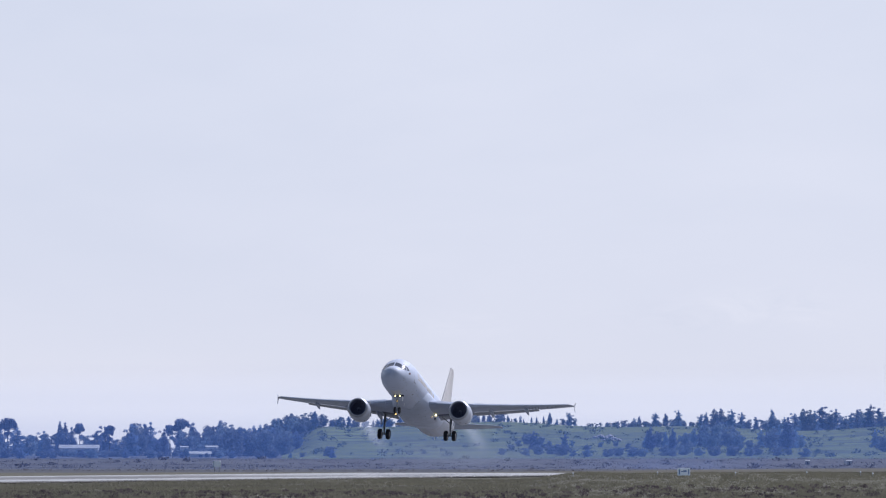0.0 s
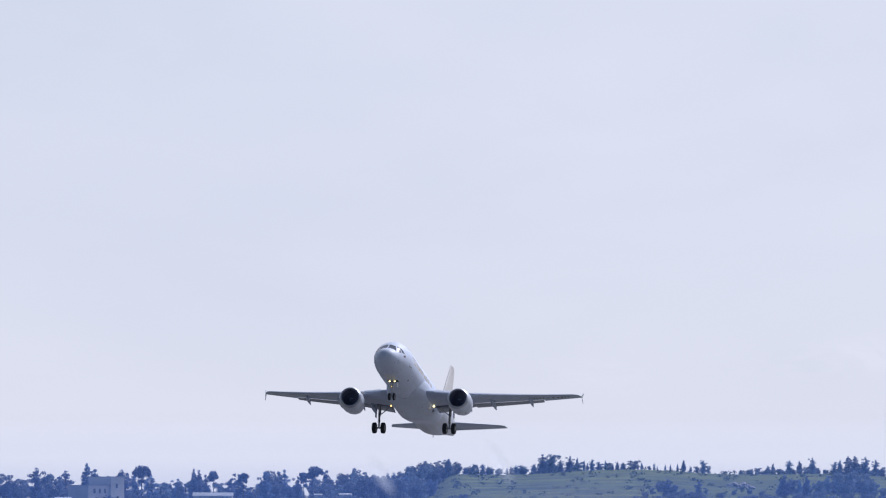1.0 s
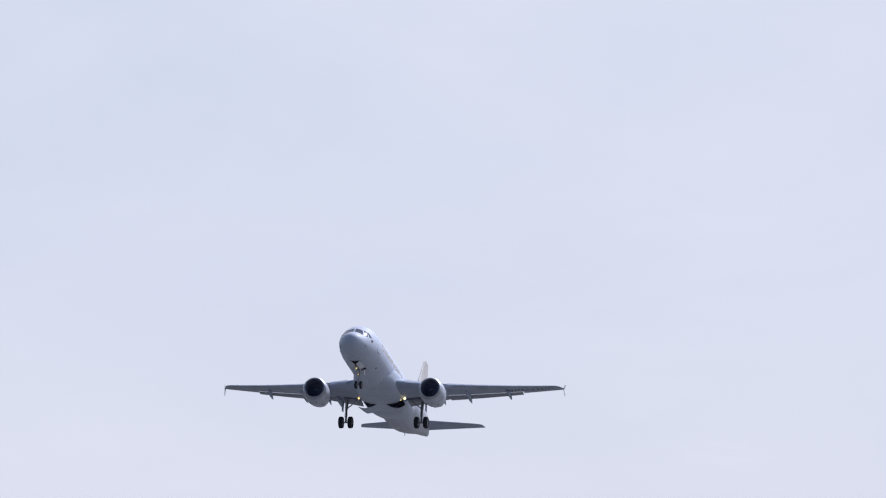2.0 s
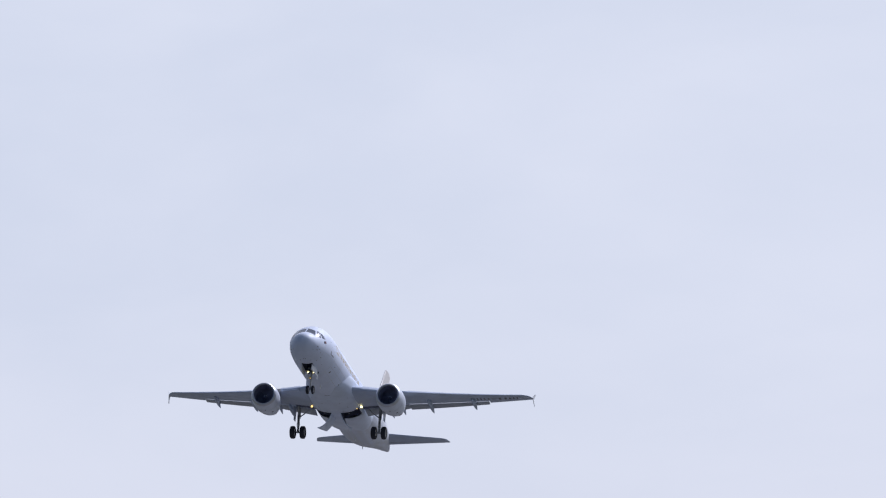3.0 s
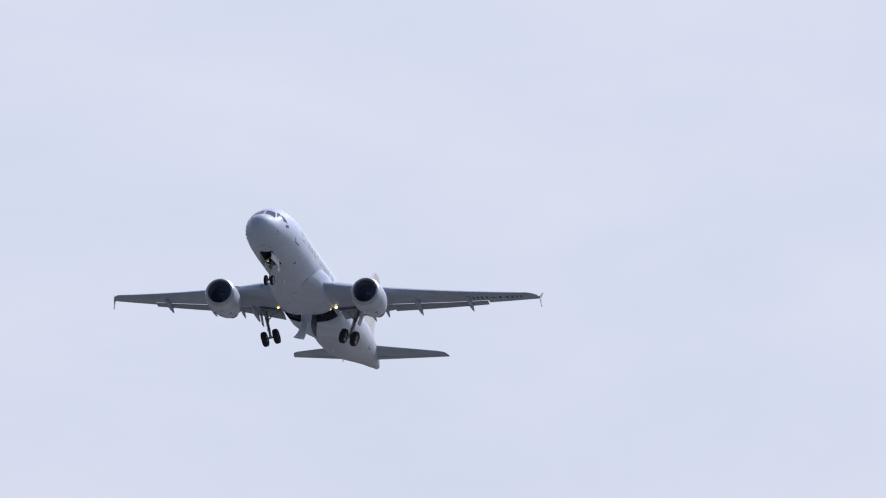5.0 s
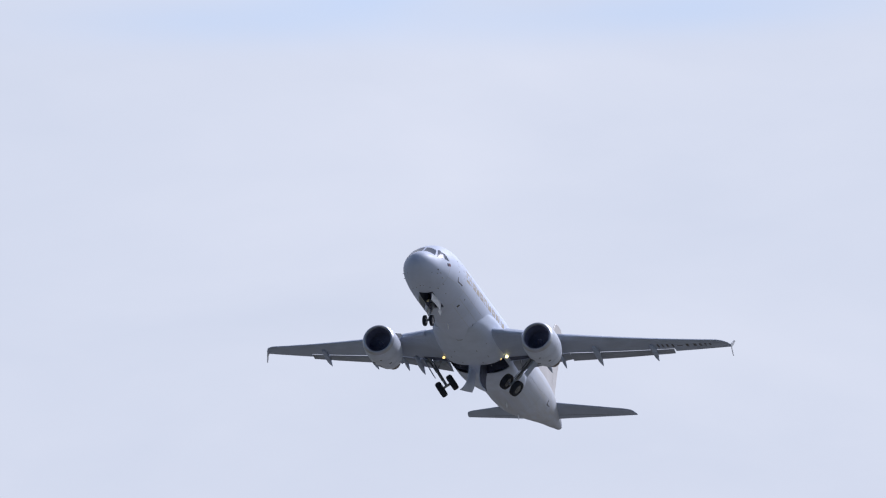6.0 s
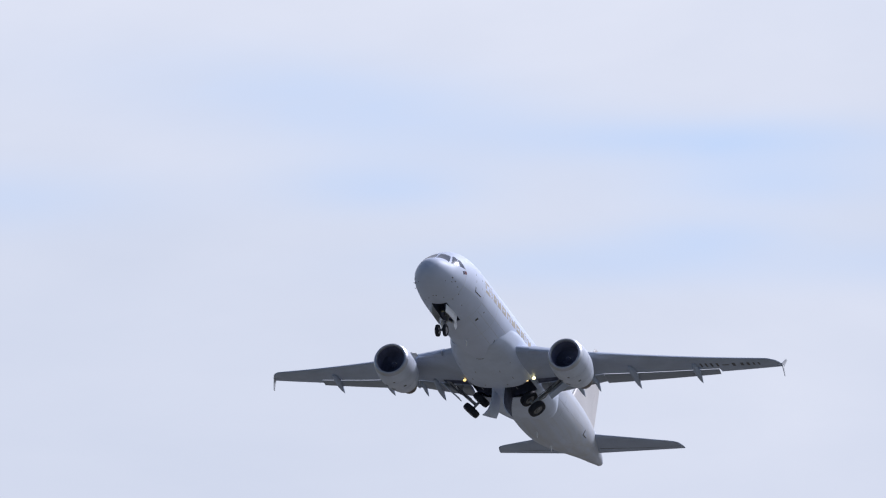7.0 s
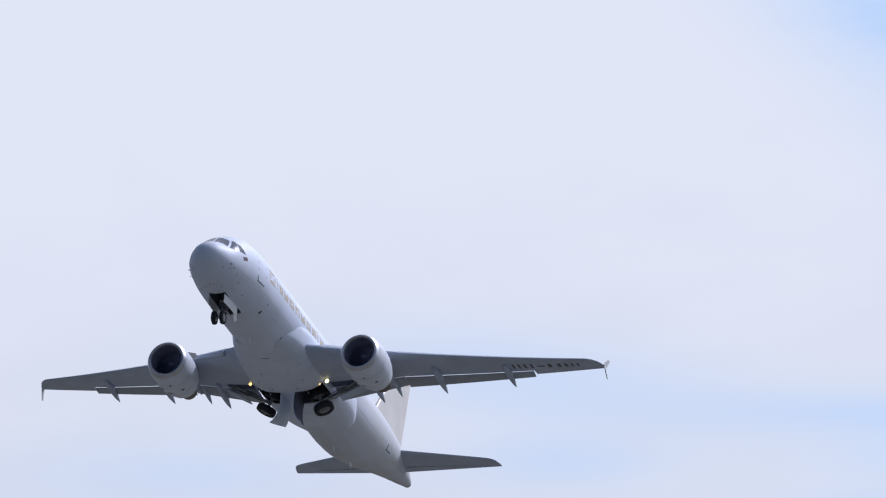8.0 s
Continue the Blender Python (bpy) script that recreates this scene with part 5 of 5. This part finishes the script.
def grass(name, label, mat, count, az, dist, height, seed):
    rng = random.Random(seed)
    verts, faces = [], []
    for _ in range(count):
        a, d = rng.uniform(*az) / 1000, rng.uniform(*dist)
        x, y = d * math.sin(a), d * math.cos(a)
        if abs((Vector((x, y, 0)) - RW_MID).dot(RW_SIDE)) < 25 and (Vector((x, y, 0)) - RW_MID).dot(RW_DIR) < 1600:
            continue
        z = ground_z(x, y)
        h = rng.uniform(*height) * (0.4 + 1.2 * max(0, 0.5 + noise.noise((x * 0.15, y * 0.03, 2))))
        for _ in range(5):
            bx, by, w = x + rng.gauss(0, 0.15), y + rng.gauss(0, 0.3), rng.uniform(0.02, 0.05)
            lean = rng.gauss(0, 0.5) * h
            b = len(verts)
            verts += [(bx - w, by, z - 0.02), (bx + w, by, z - 0.02), (bx + lean, by + rng.gauss(0, 0.1), z + h * rng.uniform(0.6, 1.1))]
            faces.append((b, b + 1, b + 2))
    me = bpy.data.meshes.new(name)
    me.from_pydata(verts, [], faces)
    me.materials.append(mat)
    return tagged(new(name, me), label, "grass", kind="stuff")


grass("airfield_grass", "dry olive airfield grass in tufts", STRAW, 26000, (-50, 50), (540, 960), (0.06, 0.17), 3)
scatter("foreground_scrub", "low dark scrub tufts in dry grass", SCRUB, 620, (-50, 50), (560, 670), (0.08, 0.26), 4, 26, 0.5)
scatter("verge_scrub", "brown scrub line along the runway", SCRUB, 600, (-70, 52), (1400, 1560), (0.05, 0.22), 5, 10, 0.6)
scatter("heath", "heath scrub on the flat, tinted grey-mauve with haze", HEATH, 900, (-75, 55), (1600, 2560), (0.08, 0.34), 6, 22, 0.7, 3.5)
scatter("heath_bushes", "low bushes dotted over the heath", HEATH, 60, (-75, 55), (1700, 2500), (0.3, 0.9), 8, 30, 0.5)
scatter("hill_scrub", "scattered dark bushes over the grassy hill", HILLBUSH, 420, (-14, 52), (2560, 3200), (0.4, 1.3), 7, 26, 0.45)


# ---------- buildings and signs ----------
def build_house():
    az, d = -46.0, 2700
    x, y = d * math.sin(az / 1000), d * math.cos(az / 1000)
    h = thing("house", "white two-storey flat-roofed house among trees", "house", at=pose(x, y, ground_z(x, y), 0, 0, 50))
    bm = bmesh.new()
    box(bm, (1.2, 0, -0.3), (6.4, 8, 7.2))
    box(bm, (-7.0, 0.6, -0.3), (1.2, 8, 5.0))
    part("wall", bm, RENDER, h, "white rendered walls", smooth=False)
    bm = bmesh.new()
    box(bm, (1.0, -0.2, 7.2), (6.6, 8.2, 7.45))
    box(bm, (-7.2, 0.4, 5.0), (1.2, 8.2, 5.2))
    part("roof", bm, ROOF, h, "flat pale roof slabs", smooth=False)
    for wx, wy, wz, w, hh in ((3.0, 0, 4.3, 0.9, 1.3), (3.2, 0, 1.0, 1.0, 1.3), (-1.0, 0.6, 2.9, 0.8, 1.4), (-3.0, 0.6, 2.9, 0.8, 1.4), (-5.2, 0.6, 2.9, 1.0, 1.4), (-1.4, 0.6, 0.6, 1.0, 1.5), (-4.4, 0.6, 0.6, 1.2, 1.3)):
        bm = bmesh.new()
        box(bm, (wx, wy - 0.06, wz), (wx + w, wy + 0.05, wz + hh))
        win = part("window", bm, RENDER, h, "window in a pale frame", smooth=False)
        bm = bmesh.new()
        box(bm, (wx + 0.08, wy - 0.07, wz + 0.08), (wx + w - 0.08, wy - 0.04, wz + hh - 0.08))
        part("pane", bm, PANE, win, "dark window pane", smooth=False)


def build_shed(az, d, length, height, label):
    x, y = d * math.sin(az / 1000), d * math.cos(az / 1000)
    t = thing("shed", label, "shed", at=pose(x, y, ground_z(x, y), 0, 0, tree_rng.uniform(-6, 6)))
    bm = bmesh.new()
    box(bm, (-length / 2, 0, -0.2), (length / 2, 5, height))
    part("wall", bm, RENDER, t, smooth=False)
    bm = bmesh.new()
    L = length / 2 + min(0.25, length * 0.05)
    ridge = min(0.9, length * 0.12)
    loft([[(-L, -0.3, height), (-L, 2.5, height + ridge), (-L, 5.3, height), (-L, 2.5, height - 0.05)], [(L, -0.3, height), (L, 2.5, height + ridge), (L, 5.3, height), (L, 2.5, height - 0.05)]], bm)
    part("roof", bm, ROOF, t, "pale sheet-metal roof", smooth=False)
    bm = bmesh.new()
    box(bm, (-length * 0.09, -0.05, -0.1), (length * 0.09, 0.05, height * 0.75))
    part("door", bm, PANE, t, "dark shed door", smooth=False)


def build_sign(az, d, w, h, foot, label, blue, turn=0):
    x, y = d * math.sin(az / 1000), d * math.cos(az / 1000)
    t = thing("airfield_sign", label, "sign", at=pose(x, y, ground_z(x, y), 0, 0, turn))
    bm = bmesh.new()
    box(bm, (-w / 2, -0.12, foot), (w / 2, 0.12, foot + h))
    bmesh.ops.bevel(bm, geom=bm.edges[:], offset=0.02, segments=1, affect="EDGES")
    part("panel", bm, SIGNLIT if blue else SIGNWHITE, t, "pale sign panel", smooth=False)
    for k in (-0.35, 0.35):
        bm = bmesh.new()
        rod(bm, (k * w, 0, -0.2), (k * w, 0, foot + 0.05), 0.04)
        part("post", bm, STEEL, t)
    if blue:
        for x0, x1, z0, z1 in ((-0.40, -0.30, 0.15, 0.85), (-0.22, 0.22, 0.5, 0.62), (-0.05, 0.22, 0.64, 0.72), (0.34, 0.42, 0.15, 0.85)):
            bm = bmesh.new()
            box(bm, (x0 * w, -0.132, foot + z0 * h), (x1 * w, -0.118, foot + z1 * h))
            part("sign_bar", bm, SIGNBLUE, t, "plain blue bar", smooth=False)


def build_edge_light(az, d):
    x, y = d * math.sin(az / 1000), d * math.cos(az / 1000)
    t = thing("edge_light", "small white runway edge light on a short post", "light", "runway edge lights", at=pose(x, y, ground_z(x, y)))
    bm = bmesh.new()
    rod(bm, (0, 0, -0.1), (0, 0, 0.22), 0.03)
    part("post", bm, STEEL, t)
    bm = lathe([(0.22, 0.045), (0.26, 0.055), (0.31, 0.045), (0.33, 0.01)], "z", 12, cap=True)
    part("dome", bm, SIGNLIT, t, "white lit glass dome")


def build_boulder(az, d, size):
    """A pale weathered boulder on the hillside."""
    rng = random.Random(int(az * 100 + d))
    bm = bmesh.new()
    bmesh.ops.create_icosphere(bm, subdivisions=2, radius=1)
    for v in bm.verts:
        v.co *= 1 + 0.35 * noise.noise(v.co * 1.3 + Vector((az, d, 0)))
        v.co.x *= size * rng.uniform(0.96, 1.04)
        v.co.y *= size * 0.8
        v.co.z *= size * 0.55
    x, y = d * math.sin(az / 1000), d * math.cos(az / 1000)
    ob = part("boulder", bm, STONE, at=pose(x, y, ground_z(x, y) + size * 0.2, 0, 0, az * 37), smooth=False)
    tagged(ob, "pale weathered boulder on the grassy hillside", "rock", "hillside boulders")


STONE = material("pale_limestone", (0.50, 0.49, 0.50), 0.9, vary=0.3, scale=0.8, fine=3.0, spec=0.15)
for az, d, size in ((15.2, 2880, 0.9), (15.7, 2890, 1.2), (16.2, 2870, 1.0), (16.6, 2880, 1.4), (17.0, 2860, 1.1), (17.3, 2850, 0.9), (16.0, 2850, 0.8), (16.8, 2840, 0.8), (17.5, 2835, 1.0)):
    build_boulder(az, d, size)

build_house()
build_shed(-35.7, 2760, 10.5, 2.3, "long low white shed by the wood")
build_shed(-23.7, 2600, 5.2, 0.9, "small white shed by the wood")
build_shed(-25.3, 2780, 2.2, 2.6, "small pale hut among trees")
build_shed(-22.7, 2780, 3.0, 2.6, "small pale hut among trees")
build_shed(36.1, 1960, 0.9, 0.8, "small white hut below the hill")
build_shed(40.2, 1960, 1.0, 0.8, "small white hut below the hill")
build_shed(-50.4, 2650, 4.0, 1.5, "small white outbuilding by the wood")
build_sign(-22.1, 1330, 1.25, 0.85, 0.60, "square white board on posts beside the runway", False, 45)
build_sign(23.9, 760, 0.95, 0.56, 0.06, "low lit white airfield sign with blue marks", True)
for az, d in ((13.0, 765), (21.3, 765), (29.0, 760), (36.0, 765), (41.3, 765), (42.5, 750), (-43.5, 930)):
    build_edge_light(az, d)


# ---------- haze over the far land ----------
def haze_material(name, tint, most):
    """A bluish see-through sheet surface standing in for distance haze; thinner towards the top of the sheet."""
    m = bpy.data.materials.new(name)
    m.use_nodes = True
    t = m.node_tree
    t.nodes.clear()
    out = t.nodes.new("ShaderNodeOutputMaterial")
    clear = t.nodes.new("ShaderNodeBsdfTransparent")
    scat = t.nodes.new("ShaderNodeBsdfTranslucent")
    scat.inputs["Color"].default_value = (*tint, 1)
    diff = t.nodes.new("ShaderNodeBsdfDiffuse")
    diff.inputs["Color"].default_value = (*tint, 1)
    half = t.nodes.new("ShaderNodeMixShader")
    half.inputs[0].default_value = 0.5
    t.links.new(scat.outputs[0], half.inputs[1])
    t.links.new(diff.outputs[0], half.inputs[2])
    uv = t.nodes.new("ShaderNodeUVMap")
    sep = t.nodes.new("ShaderNodeSeparateXYZ")
    t.links.new(uv.outputs[0], sep.inputs[0])
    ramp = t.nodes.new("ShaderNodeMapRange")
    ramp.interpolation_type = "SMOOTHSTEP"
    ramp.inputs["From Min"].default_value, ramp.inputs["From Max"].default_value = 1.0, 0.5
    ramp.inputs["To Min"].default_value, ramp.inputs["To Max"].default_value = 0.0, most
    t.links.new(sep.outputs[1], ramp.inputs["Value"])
    mix = t.nodes.new("ShaderNodeMixShader")
    t.links.new(ramp.outputs[0], mix.inputs[0])
    t.links.new(clear.outputs[0], mix.inputs[1])
    t.links.new(half.outputs[0], mix.inputs[2])
    t.links.new(mix.outputs[0], out.inputs[0])
    return m


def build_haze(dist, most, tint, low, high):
    """A tinted sheet dist metres off, added to imitate haze; it thins out between the two elevations, in radians."""
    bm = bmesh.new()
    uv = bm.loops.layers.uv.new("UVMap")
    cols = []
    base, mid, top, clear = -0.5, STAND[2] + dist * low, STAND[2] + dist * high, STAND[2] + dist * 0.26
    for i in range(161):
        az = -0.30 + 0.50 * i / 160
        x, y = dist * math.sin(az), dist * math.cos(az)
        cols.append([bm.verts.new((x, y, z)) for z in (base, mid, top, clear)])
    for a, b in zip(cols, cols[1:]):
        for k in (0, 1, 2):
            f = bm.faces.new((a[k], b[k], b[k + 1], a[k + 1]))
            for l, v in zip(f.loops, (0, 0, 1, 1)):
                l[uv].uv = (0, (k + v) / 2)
    me = bpy.data.meshes.new("haze_sheet")
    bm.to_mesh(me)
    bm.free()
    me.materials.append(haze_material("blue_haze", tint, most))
    tagged(new("haze_sheet", me), "blue see-through sheet standing in for haze before the far woods", "haze", kind="structure")


# added sheets whose blue tint paints haze over the woods and heath
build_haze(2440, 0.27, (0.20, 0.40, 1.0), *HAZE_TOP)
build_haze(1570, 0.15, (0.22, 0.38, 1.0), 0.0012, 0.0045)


def build_dust_mist(az, dist, w, h, base, most, tint):
    """A soft low cloud over the ground: dust and exhaust left behind the take-off run, and tinted mist below the hill.
    """
    m = bpy.data.materials.new("thin_dust_mist")
    m.use_nodes = True
    t = m.node_tree
    t.nodes.clear()
    out = t.nodes.new("ShaderNodeOutputMaterial")
    clear = t.nodes.new("ShaderNodeBsdfTransparent")
    scat = t.nodes.new("ShaderNodeBsdfTranslucent")
    scat.inputs["Color"].default_value = (*tint, 1)
    co = t.nodes.new("ShaderNodeTexCoord")
    ball = t.nodes.new("ShaderNodeVectorMath")
    ball.operation = "MULTIPLY"
    ball.inputs[1].default_value = (2 / w, 0, 2 / h)
    t.links.new(co.outputs["Object"], ball.inputs[0])
    ln = t.nodes.new("ShaderNodeVectorMath")
    ln.operation = "LENGTH"
    t.links.new(ball.outputs[0], ln.inputs[0])
    nz = t.nodes.new("ShaderNodeTexNoise")
    nz.inputs["Scale"].default_value, nz.inputs["Detail"].default_value = 0.35, 4
    t.links.new(co.outputs["Object"], nz.inputs["Vector"])
    rag = t.nodes.new("ShaderNodeMath")
    rag.operation = "MULTIPLY_ADD"
    rag.inputs[1].default_value = 0.7
    t.links.new(nz.outputs[0], rag.inputs[0])
    t.links.new(ln.outputs["Value"], rag.inputs[2])
    ramp = t.nodes.new("ShaderNodeMapRange")
    ramp.interpolation_type = "SMOOTHSTEP"
    ramp.inputs["From Min"].default_value, ramp.inputs["From Max"].default_value = 1.2, 0.3
    ramp.inputs["To Min"].default_value, ramp.inputs["To Max"].default_value = 0.0, most
    t.links.new(rag.outputs[0], ramp.inputs["Value"])
    mix = t.nodes.new("ShaderNodeMixShader")
    t.links.new(ramp.outputs[0], mix.inputs[0])
    t.links.new(clear.outputs[0], mix.inputs[1])
    t.links.new(scat.outputs[0], mix.inputs[2])
    t.links.new(mix.outputs[0], out.inputs[0])
    x, y = dist * math.sin(az / 1000), dist * math.cos(az / 1000)
    bm = bmesh.new()
    rings = []
    for k in range(9):
        u = k / 8 * 2 - 1
        rings.append([Vector((math.sin(math.pi * (i / 24 - 0.5)) * w / 2, (1 - u * u) * -1.5 * math.cos(math.pi * (i / 24 - 0.5)), u * h / 2)) for i in range(25)])
    loft(rings, bm, closed=False)
    ob = part("dust_mist_cloud", bm, m, at=pose(x, y, base + h / 2 - 1.0, 0, 0, 0))
    return tagged(ob, "thin haze of dust, exhaust and painted mist over the ground", "dust", kind="stuff")


build_dust_mist(0.0, 1620, 34, 11, -2.0, 0.22, (0.30, 0.33, 0.34))
build_dust_mist(4.5, 1900, 40, 9, -1.5, 0.22, (0.28, 0.31, 0.34))
# no dust here: blue-tinted cloud added to imitate mist below the hill
build_dust_mist(23.0, 1640, 52, 6.5, -1.5, 0.26, (0.20, 0.27, 0.48))
# two pale wisps blown off the runway, drifting behind the engines
wisps = [build_dust_mist(3.0, 1235, 3.4, 8.5, 3.0, 0.26, (0.80, 0.85, 0.95)), build_dust_mist(-7.0, 1240, 3.4, 8.0, 4.0, 0.30, (0.80, 0.85, 0.95))]


# ---------- what moves ----------
def motions():
    walk(plane, [
        (0.0, pose(-2.51, 1141.91, 8.34, 12.41, -1.63, 169.23)),
        (0.5, pose(-9.65, 1105.00, 10.67, 13.77, -1.41, 169.36)),
        (1.0, pose(-16.75, 1068.20, 13.90, 14.76, -0.69, 169.53)),
        (1.5, pose(-23.78, 1031.51, 17.70, 15.46, -0.32, 169.72)),
        (2.0, pose(-30.71, 994.93, 21.82, 15.92, -0.30, 169.90)),
        (2.5, pose(-37.49, 958.46, 26.13, 16.22, -0.52, 170.07)),
        (3.0, pose(-44.17, 922.10, 30.61, 16.38, -0.79, 170.21)),
        (3.5, pose(-50.75, 885.85, 35.21, 16.47, -1.18, 170.31)),
        (4.0, pose(-57.24, 849.71, 39.84, 16.51, -1.03, 170.39)),
        (4.5, pose(-63.65, 813.68, 44.48, 16.53, -0.74, 170.44)),
        (5.0, pose(-69.97, 777.76, 49.08, 16.54, -0.44, 170.48)),
        (5.5, pose(-76.21, 741.95, 53.63, 16.55, -0.28, 170.52)),
        (6.0, pose(-82.37, 706.25, 58.11, 16.58, -0.36, 170.60)),
        (6.5, pose(-88.45, 670.66, 62.54, 16.60, -0.19, 170.74)),
        (7.0, pose(-94.47, 635.18, 66.93, 16.61, -0.16, 170.98)),
        (7.5, pose(-100.41, 599.81, 71.31, 16.59, -0.15, 171.36)),
        (8.0, pose(-106.29, 564.55, 75.73, 16.49, -0.12, 171.91)),
    ])
    # drifting dust: seconds, metres across and up
    drift = [((0.0, 3.8, 5.4), (0.3, -1.9, 5.6), (0.6, -4.6, 6.8), (0.9, -8.1, 7.2), (1.6, -13.0, 6.8), (8.0, -34.0, 5.0)),
             ((0.0, -8.6, 5.6), (0.3, -14.4, 5.9), (0.6, -18.8, 6.4), (0.9, -22.5, 5.8), (1.6, -28.0, 4.5), (8.0, -50.0, 4.0))]
    for wisp, rows in zip(wisps, drift):
        walk(wisp, [(t, pose(x, 1238, z, 0, -32, 0)) for t, x, z in rows])
    # landing gear: seconds and degrees of fold
    for sgn, leg in main_gear.items():
        walk(leg, [(t, pose(sgn * MAIN_PIVOT[0], MAIN_PIVOT[1], MAIN_PIVOT[2], 0, sgn * a, 0))
                   for t, a in ((0.0, 0), (3.9, 0), (4.4, 4), (5.5, 26), (6.2, 38), (7.0, 50), (8.0, 65))])
    walk(nose_gear, [(t, pose(*NOSE_PIVOT, a, 0, 0)) for t, a in ((0.0, 0), (3.5, 0), (4.2, 5), (5.5, 19.4), (7.0, 34.5), (8.0, 44.6))])
    for door, hinge, sgn in bay_doors:
        main = door.name.startswith("main")
        wide = sgn * 97 if main else -sgn * 82
        walk(door, [(t, pose(*hinge, 0, wide * k, 0)) for t, k in (((0.0, 0), (1.2, 0.0), (2.2, 0.42), (3.0, 0.74), (3.8, 1.0), (8.0, 1.0)) if main else ((0.0, 0), (1.4, 0.0), (2.8, 1.0), (8.0, 1.0)))])


motions()
